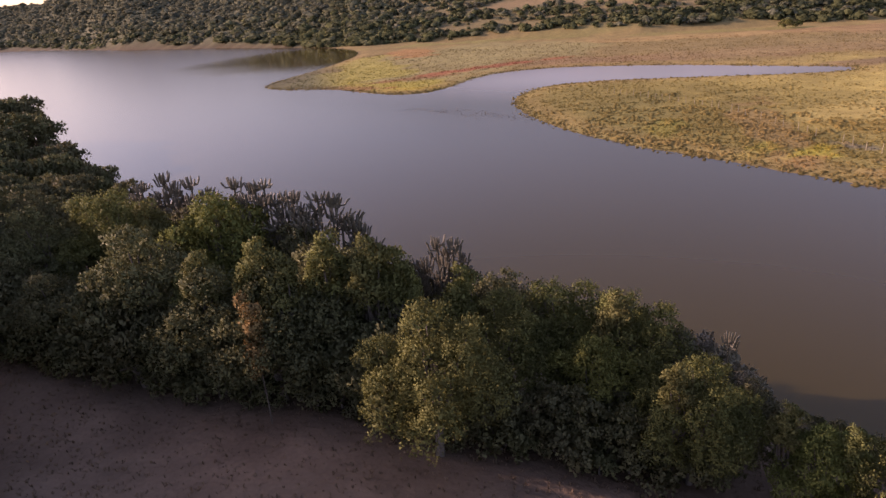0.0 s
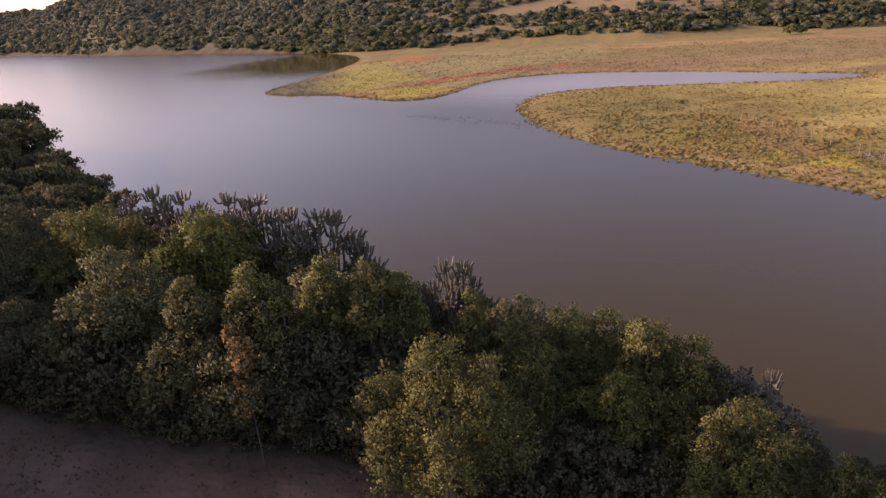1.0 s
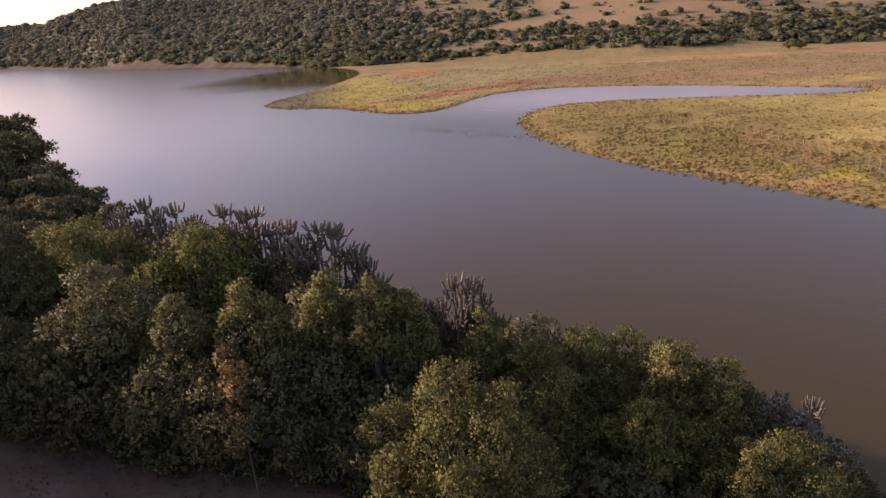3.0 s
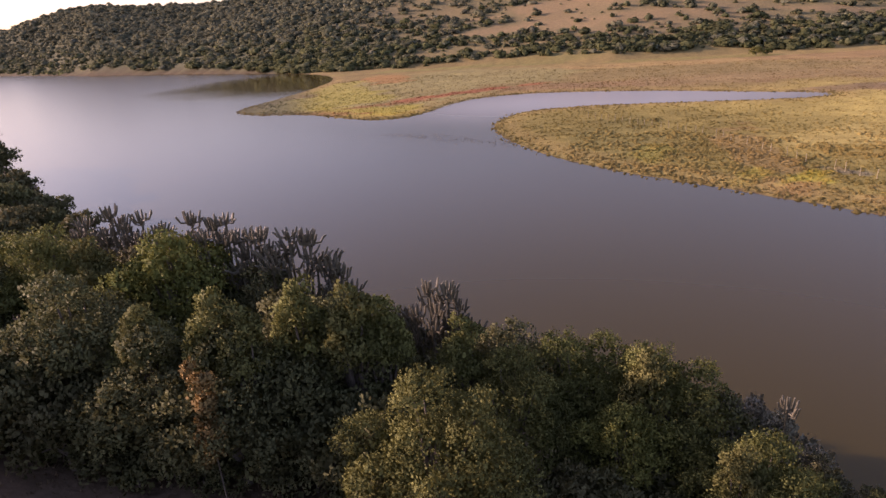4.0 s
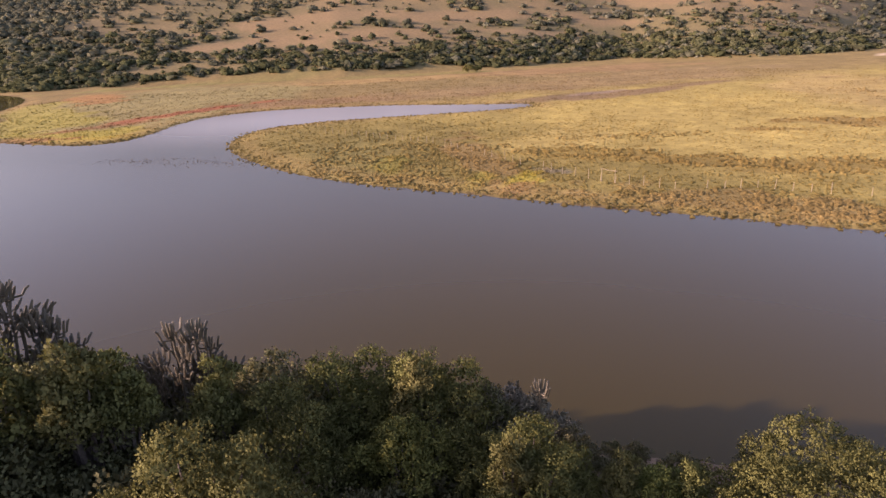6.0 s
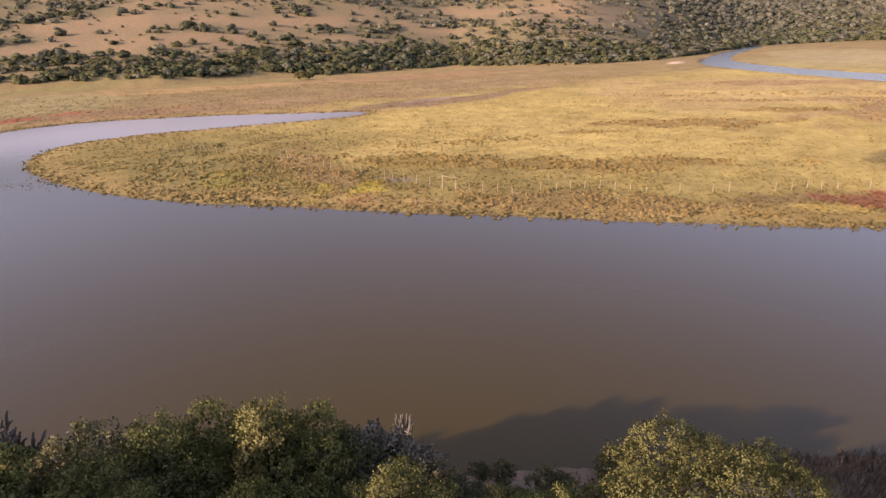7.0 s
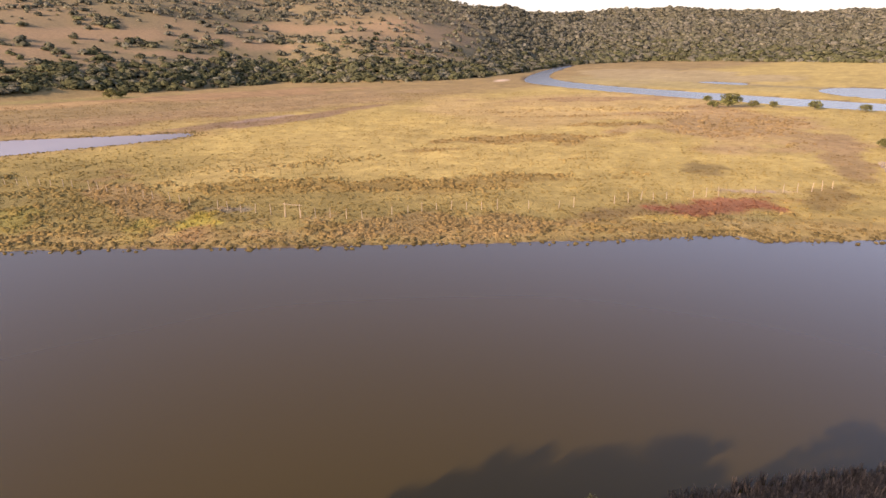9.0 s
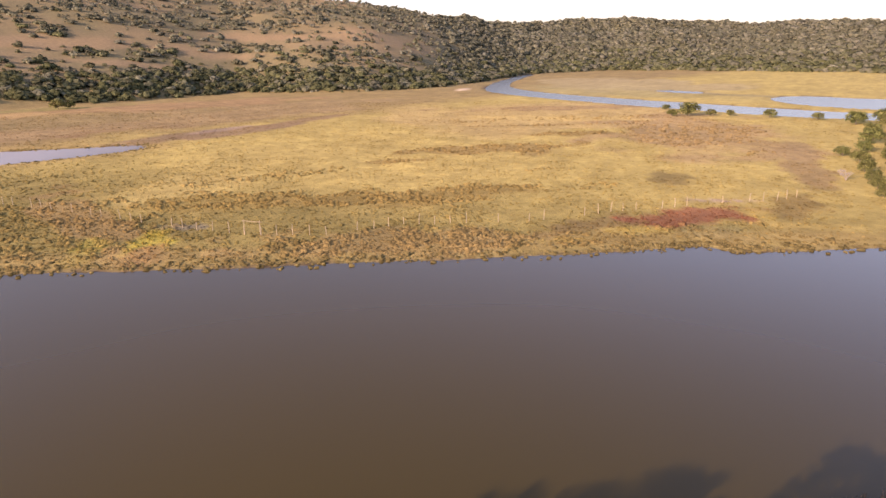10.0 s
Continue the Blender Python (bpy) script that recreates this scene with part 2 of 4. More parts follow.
def height(x, y):
    d, d_near, near = shore_distance(x, y)
    ragged = d + 0.7 * wobble(x, y, 5.0) + 0.35 * wobble(x, y, 1.7, 2)
    flat = np.where(ragged > 0, 0.32 * (1 - np.exp(-ragged / 2.0)), np.maximum(0.12 * ragged, -1.3))
    flat = flat + np.where(d > 4, 0.10 * wobble(x, y, 9.0), 0)
    bank = np.interp(d_near, [0, 3, 10, 18, 26, 45, 100, 300, 900], [0, 1.0, 3.2, 5.4, 6.6, 8.0, 15, 38, 60]) + 0.5 * wobble(x, y, 8.0) * np.clip(d_near / 8, 0, 1)
    z = np.where(near & (d > 0), np.maximum(bank, flat), flat)
    u, high = hill_part(x, y)
    rise = np.clip(u, 0, 1) ** (0.92 + 0.5 * np.exp(-((polar(x, y)[0] - 55) / 6) ** 2))
    rise = np.where(u > 1, 1 - 0.25 * np.clip(u - 1, 0, 2), rise)
    hill = high * rise * (1 + 0.10 * wobble(x, y, 160)) + 9 * wobble(x, y, 120) * np.clip(u * 2, 0, 1) * (high > 1)
    return z + np.where((u > 0) & ~near & (d > 0), np.maximum(hill, 0), 0)


def blob(x, y, cx, cy, rx, ry, turn=0, rag=0.35, size=6.0):
    """How much of a ragged oval patch covers the place, 0 to 1."""
    c, s = math.cos(radians(turn)), math.sin(radians(turn))
    u, v = ((x - cx) * c + (y - cy) * s) / rx, (-(x - cx) * s + (y - cy) * c) / ry
    return np.clip((1.15 - np.sqrt(u * u + v * v) + rag * wobble(x, y, size)) * 4, 0, 1)


GOLD, OLIVE, TAN = (0.395, 0.302, 0.085), (0.24, 0.186, 0.052), (0.238, 0.168, 0.065)
# patches of one plant or another: middle, radii, turn, colour, raggedness, its size
PATCHES = [
    (66, 124, 16, 9, 20, (0.41, 0.31, 0.095), 0.3, 8), (130, 120, 60, 40, 0, (0.41, 0.312, 0.09), 0.5, 25), (220, 140, 60, 50, 0, (0.405, 0.295, 0.105), 0.5, 30),
    (200, 76, 46, 28, 25, (0.34, 0.235, 0.095), 0.8, 16), (212, 130, 36, 9, -64, (0.47, 0.345, 0.11), 0.5, 9), (248, 150, 40, 10, -42, (0.30, 0.20, 0.08), 0.8, 10), (164, 60, 14, 5, -30, (0.40, 0.29, 0.10), 0.7, 6),
    (43, 114, 5, 24, -12, (0.285, 0.195, 0.068), 0.9, 6), (20, 128, 9, 30, -18, (0.215, 0.175, 0.052), 0.7, 7),
    (62, 108, 13, 7, -40, (0.29, 0.21, 0.055), 0.9, 5), (79, 88, 15, 6, -50, (0.29, 0.205, 0.055), 0.9, 5), (95, 79, 10, 4, -38, (0.28, 0.20, 0.055), 0.9, 5),
    (138, 104, 20, 8, -42, (0.29, 0.20, 0.06), 1.0, 7), (172, 105, 16, 4, -42, (0.29, 0.20, 0.06), 1.0, 7), (108, 112, 7, 2, -40, (0.30, 0.21, 0.06), 0.9, 5), (188, 122, 18, 3, -45, (0.31, 0.215, 0.07), 0.9, 7),
    (125, 55.5, 5.4, 4.6, 0, (0.19, 0.14, 0.045), 0.7, 4), (62, 70, 18, 5, -47, (0.30, 0.215, 0.075), 0.9, 5), (86, 52, 7, 3.4, -40, (0.22, 0.155, 0.055), 0.9, 4),
    (146, 35, 22, 4.2, 14, (0.28, 0.19, 0.075), 0.9, 7), (178, 44, 18, 4, 18, (0.29, 0.20, 0.08), 0.9, 7), (49.3, 98.6, 3.6, 1.3, -50, (0.215, 0.185, 0.115), 0.2, 3),
    (110, 43.5, 6, 1.1, -58, (0.39, 0.29, 0.19), 0.5, 3), (97.5, 42.6, 12.0, 4.0, -33, (0.228, 0.086, 0.042), 0.7, 3), (92, 38, 6, 2.6, -40, (0.26, 0.22, 0.075), 0.7, 3),
    (85.5, 46.6, 4.0, 2.2, -52, (0.43, 0.33, 0.075), 0.4, 3), (76, 52.5, 5.0, 1.2, -45, (0.39, 0.30, 0.065), 0.6, 3), (104.5, 35.6, 3.6, 2.4, 60, (0.43, 0.32, 0.08), 0.3, 3),
    (101.5, 28.5, 6.5, 1.7, -62, (0.42, 0.31, 0.085), 0.4, 3), (112, 32, 8.5, 3.6, 4, (0.235, 0.165, 0.052), 0.6, 4),
    (43, 95.6, 2.4, 6.0, -38, (0.37, 0.30, 0.045), 0.7, 3), (36, 98, 2.0, 5.0, -38, (0.31, 0.255, 0.05), 0.8, 3), (39.6, 90.4, 2.0, 4.5, -38, (0.31, 0.18, 0.065), 0.7, 3), (27, 118, 3, 8, -28, (0.28, 0.235, 0.052), 0.9, 4),
    (50, 236, 84, 11, -8, (0.25, 0.158, 0.07), 0.6, 12), (150, 250, 90, 30, 0, (0.29, 0.205, 0.085), 0.5, 20), (60, 275, 110, 22, -5, (0.25, 0.185, 0.07), 0.5, 18),
    (175, 300, 70, 20, -10, (0.30, 0.19, 0.08), 0.7, 14), (60, 318, 80, 10, -10, (0.36, 0.24, 0.09), 0.7, 12), (105, 338, 46, 8, -12, (0.24, 0.20, 0.06), 0.8, 10), (0, 372, 80, 10, 0, (0.23, 0.20, 0.06), 0.8, 10),
    (96, 193, 20, 6, 10, (0.215, 0.145, 0.075), 0.5, 7), (128, 191, 26, 6.5, 8, (0.225, 0.15, 0.075), 0.5, 7), (156, 198, 24, 5, 14, (0.235, 0.155, 0.072), 0.6, 7), (122, 199, 12, 2.6, 8, (0.30, 0.22, 0.145), 0.4, 5),
    (-10, 305, 46, 45, 0, (0.28, 0.235, 0.09), 0.4, 20), (-34, 262, 30, 60, 8, (0.27, 0.225, 0.085), 0.6, 12), (-64, 236, 22, 30, 0, (0.315, 0.265, 0.056), 0.8, 9), (-66, 275, 12, 40, 5, (0.31, 0.26, 0.06), 0.8, 9),
    (-40, 200, 22, 9, -10, (0.34, 0.28, 0.05), 0.8, 7), (-52, 318, 12, 24, 8, (0.33, 0.175, 0.06), 0.9, 8),
    (-12, 236, 34, 4.5, 36, (0.32, 0.11, 0.048), 0.6, 7), (-34, 214, 16, 2.6, 24, (0.26, 0.13, 0.05), 0.7, 5), (-30, 188, 13, 3.2, -8, (0.42, 0.31, 0.05), 0.6, 6), (-50, 197, 18, 2.6, -20, (0.30, 0.13, 0.05), 0.8, 6),
    (340, 262, 14, 4, 20, (0.62, 0.48, 0.30), 0.2, 5), (352, 130, 60, 18, 80, (0.34, 0.27, 0.085), 0.6, 12), (380, 190, 40, 60, -40, (0.33, 0.27, 0.10), 0.6, 16), (460, 200, 60, 90, -40, (0.34, 0.27, 0.12), 0.6, 20),
    (372, 104, 30, 9, 80, (0.24, 0.195, 0.085), 0.6, 9), (-250, 516, 26, 6, -30, (0.55, 0.40, 0.26), 0.2, 8)]


# open grassy places on the hillside among the scrub: middle, radii, turn
OPEN = [(172, 471, 62, 17, -8), (270, 441, 46, 12, -30), (464, 397, 52, 14, -42), (767, 396, 32, 14, -60), (92, 440, 46, 13, 0), (60, 500, 70, 16, 0), (205, 415, 30, 9, -20), (350, 470, 50, 12, -35), (20, 455, 40, 12, 5)]


def bareness(x, y):
    """How open the hillside is, 0 scrub to 1 dry grass."""
    b = 0.30 + 1.1 * wobble(x, y, 60)
    for cx, cy, rx, ry, turn in OPEN:
        b = np.maximum(b, 1.25 * blob(x, y, cx, cy, rx, ry, turn, 0.5, 14))
    return np.clip(b, 0, 1)


def woodland(az):
    """Where the hills lie under closed woods, by azimuth."""
    return np.clip(np.clip((-4 - az) / 10, 0, 1) + np.clip((az - 49) / 5, 0, 1), 0, 1)


def tint_of(x, y):
    d, d_near, near = shore_distance(x, y)
    mix = np.clip((x * 0.9 + y * 0.25 - 78) / 40 + 0.5 * wobble(x, y, 20), 0, 1)[:, None]
    c = np.array(OLIVE) * (1 - mix) + np.array(GOLD) * mix
    def lay(c, w, colour):
        return c * (1 - w[:, None]) + np.array(colour) * w[:, None]
    c = lay(c, np.clip((y - 195) / 25 + 0.6 * wobble(x, y, 20), 0, 1) * 0.8, TAN)
    for cx, cy, rx, ry, turn, colour, rag, size in PATCHES:
        c = lay(c, blob(x, y, cx, cy, rx, ry, turn, rag, size) * 0.85, colour)
    fringe = np.clip(1.2 - np.abs(d - 4) / 4 + 0.8 * wobble(x, y, 6), 0, 1) * (d > 0) * (x < 130)
    c = lay(c, fringe * 0.5, (0.31, 0.215, 0.074))
    c = lay(c, np.clip(1.6 - d / 1.2 + 0.7 * wobble(x, y, 3), 0, 1) * 0.35, (0.18, 0.14, 0.06))
    c = c * (1 + 0.28 * wobble(x, y, 3.0) + 0.16 * wobble(x, y, 15.0))[:, None]
    u, high = hill_part(x, y)
    az, r = polar(x, y)
    bare = bareness(x, y)[:, None]
    slope = np.array((0.265, 0.188, 0.090)) * bare + np.array((0.19, 0.155, 0.070)) * (1 - bare)
    closed = woodland(az)[:, None]
    slope = slope * (1 - closed) + np.array((0.112, 0.107, 0.055)) * closed
    w = np.maximum(np.clip(u * 12 + 0.3, 0, 1), np.clip((-15 - az) / 4, 0, 0.85)) * (high > 1)
    c = c * (1 - w[:, None]) + slope * w[:, None]
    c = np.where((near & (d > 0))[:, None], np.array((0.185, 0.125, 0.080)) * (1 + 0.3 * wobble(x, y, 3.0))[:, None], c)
    return np.clip(np.where((d < 0)[:, None], np.array((0.10, 0.07, 0.04)), c), 0.005, 0.9)


def axis(low, high, step, grow, far_low, far_high):
    mid = list(np.arange(low, high, step))
    def out(start, stop, way):
        at, made = start, []
        while (at - stop) * way < 0:
            at += way * (step + grow * abs(at - start))
            made.append(at)
        return made
    return np.array(out(low, far_low, -1)[::-1] + mid + out(mid[-1], far_high, 1))


def build_ground():
    xs, ys = axis(-40, 125, 1.6, 0.026, -3200, 3200), axis(2, 115, 1.6, 0.022, -2500, 3200)
    gx, gy = np.meshgrid(xs, ys)
    x, y = gx.ravel(), gy.ravel()
    v = np.stack([x, y, height(x, y)], axis=1)
    i = np.arange(len(xs) * len(ys)).reshape(len(ys), len(xs))
    f = np.stack([i[:-1, :-1], i[:-1, 1:], i[1:, 1:], i[1:, :-1]], axis=-1).reshape(-1, 4)
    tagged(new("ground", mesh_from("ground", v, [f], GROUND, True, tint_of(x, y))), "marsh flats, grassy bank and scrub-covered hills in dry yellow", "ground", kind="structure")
    w = np.array([(-1500, -400, 0), (900, -400, 0), (900, 1300, 0), (-1500, 1300, 0)], dtype=float)
    tagged(new("water", mesh_from("water", w, [np.array([[0, 1, 2, 3]])], WATER)), "calm brown silty lagoon water reflecting a pale sky", "water", kind="structure")


build_ground()


def ground_z(x, y):
    return float(height(np.array([float(x)]), np.array([float(y)]))[0])


# ---- foliage ----
def leaf_cloud(rng, centres, radii, count, size, up=0.45, flat=0.85, clump=0.30, each=34, narrow=0.42):
    """Leaf blades in small bunches that sit over the outside of a set of lumps; each blade is four-cornered and shades mostly with its bunch."""
    n = max(1, count // each)
    radii, centres = np.array(radii), np.array(centres)
    share = rng.choice(len(centres), n * 8, p=radii ** 2 / np.sum(radii ** 2))
    way = rng.normal(size=(n * 8, 3))
    way /= np.linalg.norm(way, axis=1)[:, None]
    way[:, 2] = np.where(way[:, 2] < -0.35, -way[:, 2], way[:, 2])
    hub = centres[share] + way * radii[share][:, None] * np.array((1, 1, flat))
    buried = np.zeros(len(hub), dtype=bool)
    for c, q in zip(centres, radii):
        buried |= np.sum(((hub - c) / np.array((1, 1, flat))) ** 2, axis=1) < (0.90 * q) ** 2
    pick = np.argsort(buried, kind="stable")[:n]
    share, way = share[pick], way[pick]
    bunch = clump * (0.6 + 0.7 * rng.rand(n))
    reach = radii[share] * (0.82 + 0.34 * rng.rand(n) ** 1.5) + 0.5 * bunch * rng.rand(n) ** 2
    hub = centres[share] + way * reach[:, None] * np.array((1, 1, flat))
    count = n * each
    out = rng.normal(size=(count, 3)) + 0.75 * np.repeat(way, each, axis=0) + np.array((0, 0, 0.35))
    out /= np.linalg.norm(out, axis=1)[:, None]
    at = np.repeat(hub, each, axis=0) + out * (np.repeat(bunch, each) * (0.35 + 0.75 * rng.rand(count)))[:, None] * np.array((1, 1, 1.3))
    point = 0.8 * out + np.array((0, 0, up)) + 0.55 * rng.normal(size=(count, 3))
    point /= np.linalg.norm(point, axis=1)[:, None]
    side = np.cross(point, out + 0.5 * rng.normal(size=(count, 3)))
    side /= np.linalg.norm(side, axis=1)[:, None]
    long = size * (0.7 + 0.7 * rng.rand(count))[:, None]
    broad = long * narrow
    face = np.cross(side, point)
    turned = np.where(np.sum(face * out, axis=1) < 0, -1.0, 1.0)[:, None]
    face, side = face * turned, side * turned
    v = np.stack([at, at + point * long * 0.5 + side * broad, at + point * long, at + point * long * 0.5 - side * broad], axis=1).reshape(-1, 3)
    soft = 0.75 * out + 0.55 * np.repeat(way, each, axis=0) + 0.45 * face
    soft /= np.linalg.norm(soft, axis=1)[:, None]
    return v, np.arange(count * 4).reshape(-1, 4), np.repeat(soft, 4, axis=0)


_ball = bmesh.new()
bmesh.ops.create_icosphere(_ball, subdivisions=1, radius=1)
BALL1_V = np.array([v.co[:] for v in _ball.verts])
BALL1_F = np.array([[v.index for v in f.verts] for f in _ball.faces])
_ball.free()


def tube(points, radii, sides=7, ribs=0.0):
    """A tapered tube along the points; ribs: depth of lengthwise ribs."""
    p = np.array(points, dtype=float)
    v, f = [], []
    for k in range(len(p)):
        d = p[min(k + 1, len(p) - 1)] - p[max(k - 1, 0)]
        d /= np.linalg.norm(d)
        a = np.cross(d, (0.31, 0.95, 0.05))
        a /= np.linalg.norm(a)
        b = np.cross(d, a)
        for s in range(sides):
            r = radii[k] * (1 - ribs * (s % 2))
            v.append(p[k] + r * (a * math.cos(2 * math.pi * s / sides) + b * math.sin(2 * math.pi * s / sides)))
    for k in range(len(p) - 1):
        for s in range(sides):
            f.append([k * sides + s, k * sides + (s + 1) % sides, (k + 1) * sides + (s + 1) % sides, (k + 1) * sides + s])
    v.append(p[-1] + (p[-1] - p[-2]) * 0.15)
    tip = [[(len(p) - 1) * sides + s, (len(p) - 1) * sides + (s + 1) % sides, len(v) - 1] for s in range(sides)]
    return np.array(v), np.array(f), np.array(tip)


def join(pieces):
    vs, quads, tris, base = [], [], [], 0
    for v, q, t in pieces:
        vs.append(v)
        if len(q):
            quads.append(np.asarray(q) + base)
        if len(t):
            tris.append(np.asarray(t) + base)
        base += len(v)
    return np.concatenate(vs), [np.concatenate(k) for k in (quads, tris) if k]


def build_tree(name, seed, wide, tall, leaves, leaf, mat, label, category="tree", low=0.22, lumps=26, dome=0.42, fat=1.0, limbs=9, clump=0.30, each=34, stem=1.0):
    """A broad-leaved tree: forked trunk and an uneven crown of lumps of leaves down to low. Its foot is at the origin."""
    rng = np.random.RandomState(seed)
    ob = thing(name, label, category)
    centres, radii = [], []
    for k in range(lumps):
        a, r = 2.4 * k + rng.rand(), math.sqrt((k + 0.3) / lumps) * wide * (0.36 + 0.07 * rng.rand())
        roof = tall * (0.90 - dome * (2 * r / wide) ** 2 - 0.10 * rng.rand())
        z = tall * low + (roof - tall * low) * math.sqrt(rng.rand())
        centres.append((r * math.cos(a), r * math.sin(a), z))
        radii.append(wide * fat * (0.10 + 0.085 * rng.rand()))
    if low < 0.5:
        centres.append((0, 0, tall * 0.60)), radii.append(wide * 0.22)
    v1, f1, soft = leaf_cloud(rng, centres, radii, leaves, leaf, clump=clump, each=each)
    pieces = [(v1, f1, [])]
    v2, f2, soft2 = leaf_cloud(rng, centres, 0.66 * np.array(radii), max(leaves // 6, 120), leaf * 1.7, clump=0.16, each=3)
    pieces.append((v2, f2, []))
    soft = np.concatenate([soft, soft2])
    v, f = join(pieces)
    v[:, 2] *= tall / np.percentile(v[:, 2], 99.7)
    part("crown", mesh_from("crown", v, f, mat, normals=soft), ob)
    pieces = [tube([(0, 0, -0.8), (0.05, 0, tall * 0.15), (0.03 * wide, 0.05, tall * 0.42), (0.05, 0.1, tall * 0.66)], [q * stem * tall for q in (0.035, 0.028, 0.02, 0.01)])]
    for c in centres[:limbs]:
        s = np.array((0.02 * wide, 0, tall * 0.15 + 0.1 * rng.rand()))
        m = (s + np.array(c)) / 2 + np.array((0, 0, 0.06 * tall))
        pieces.append(tube([s, m, c], [0.016 * tall, 0.011 * tall, 0.005 * tall], 5))
    v, f = join(pieces)
    part("trunk", mesh_from("trunk", v, f, BARK), ob)
    return ob


def build_euphorbia(name, seed, wide, tall, heads, label, size=1.0):
    """A candelabra tree: a stout trunk, stems that curve out and up, and on each stem a cup of stubby upright fingers."""
    rng = np.random.RandomState(seed)
    ob = thing(name, label, "succulent tree")
    v, q, t = tube([(0, 0, -0.8), (0, 0, tall * 0.3), (0.05, 0.03, tall * 0.55)], [0.030 * tall, 0.024 * tall, 0.015 * tall], 8)
    part("trunk", mesh_from("trunk", v, [q, t], BARK), ob)
    for k in range(heads):
        a = 2.4 * k + 0.6 * rng.rand()
        r = wide * 0.46 * math.sqrt((k + 0.15) / heads)
        z0 = tall * (0.30 + 0.2 * rng.rand())
        top = tall * (1.0 - 0.24 * (2 * r / wide) ** 2 - (0.0 if k == 0 else 0.0 + 0.13 * rng.rand() ** 1.2))
        c, s = math.cos(a), math.sin(a)
        end = np.array((r * c, r * s, top - 0.55 * size))
        pieces = [tube([(0.03 * c, 0.03 * s, z0), (r * 0.6 * c, r * 0.6 * s, z0 + 0.3 * (end[2] - z0)), (r * 0.95 * c, r * 0.95 * s, z0 + 0.7 * (end[2] - z0)), end], [0.09 * size, 0.085 * size, 0.075 * size, 0.07 * size], 7)]
        broad = (0.55 + 0.35 * rng.rand()) * size
        lean = np.array((c, s, 0)) * 0.10 * r
        for j in range(11):
            b, w = 2.4 * j + rng.rand(), broad * math.sqrt((j + 0.4) / 11)
            h = 0.60 * size * (1 - 0.30 * (w / broad) ** 2) * (0.6 + 0.6 * rng.rand())
            low = end - (0, 0, size * (0.05 + 0.5 * rng.rand() ** 2))
            pieces.append(tube([low, low + (w * 0.8 * math.cos(b), w * 0.8 * math.sin(b), 0.08 * size), end + lean * 0.5 + (w * math.cos(b), w * math.sin(b), 0.12 * size + 0.3 * h), end + lean + (w * 1.15 * math.cos(b), w * 1.15 * math.sin(b), h)],
                               [0.045 * size, 0.070 * size, 0.078 * size, 0.055 * size], 6, 0.22))
        v, f = join(pieces)
        part("arm", mesh_from("arm", v, f, SUCCULENT), ob)
    return ob


def plant(ob, x, y, top=None, tall=1.0, turn=0.0, scale=1.0, first=False):
    """Stand a tree, or a copy of it, on the ground at x, y; top: the height its crown reaches above the water."""
    z = ground_z(x, y)
    k = (top - z) / tall if top else scale
    m = Matrix.Translation((x, y, z)) @ Matrix.Rotation(radians(turn), 4, "Z")
    if first:
        ob.matrix_basis = m @ Matrix.Scale(k, 4)
        return ob
    made = copy_thing(ob, m)
    made.scale = (k, k, k)
    return made


KINDS = {
    "dark": (build_tree("tree", 11, 6.4, 7.0, 15000, 0.108, LEAF_DARK, "dense dark green broad-leaved tree on the lake bank", lumps=34, fat=0.85), 7.0),
    "olive": (build_tree("tree", 12, 6.6, 6.6, 30000, 0.082, LEAF_OLIVE, "olive green broad-leaved tree with fine leaves on the bank", lumps=38, fat=0.82, clump=0.26), 6.6),
    "bright": (build_tree("tree", 13, 5.6, 6.6, 20000, 0.095, LEAF_BRIGHT, "fresh green leafy tree on the lake bank", lumps=32, fat=0.85, clump=0.28), 6.6),
    "round": (build_tree("tree", 21, 13.0, 6.6, 64000, 0.090, LEAF_ROUND, "broad round sunlit yellow-green tree above the water", low=0.1, lumps=84, dome=0.36, fat=0.74, clump=0.26), 6.6),
    "fill": (build_tree("tree", 14, 5.8, 6.5, 3800, 0.19, LEAF_DARK, "shaded dark green tree in the dense bank thicket", lumps=24, fat=0.9, clump=0.36, each=22), 6.5),
    "brush": (build_tree("shrub", 19, 2.6, 2.2, 1500, 0.15, LEAF_DARK, "low dark green shrub at the foot of the thicket", "shrub", 0.05, 16, clump=0.22, each=20), 2.2),
    "far": (build_tree("tree", 17, 6.5, 6.0, 1500, 0.36, LEAF_DARK, "dark green tree in the woods along the shore", low=0.12, lumps=16, clump=0.5, each=16), 6.0),
    "marsh": (build_tree("tree", 18, 7.5, 5.0, 2600, 0.30, LEAF_OLIVE, "low spreading green tree at the marsh edge", low=0.06, lumps=22, clump=0.5, each=16), 5.0),
    "slender": (build_tree("tree", 22, 2.0, 7.5, 4600, 0.090, LEAF_SPRIG, "slender sunlit green sapling rising out of the thicket", low=0.56, lumps=14, dome=0.40, fat=1.15, clump=0.20, each=24), 7.5),
    "silver": (build_tree("shrub", 15, 1.7, 2.6, 6000, 0.045, LEAF_SILVER, "pale silver-grey flowering shrub above the water", "shrub", 0.15, 18, clump=0.12), 2.6),
    "dry": (build_tree("creeper", 16, 0.8, 6.2, 3400, 0.09, LEAF_DRY, "dry orange-brown creeper hanging down a dark tree", "creeper", 0.22, 24, limbs=0, clump=0.16, stem=0.15), 6.2),
}
used = set()


GROUPS = {"brush": "shrubs at the foot of the thicket", "far": "trees on the wooded shore", "marsh": "trees on the marsh", "slender": "saplings on the lake bank", "silver": "pale shrubs above the water", "dry": "creepers"}


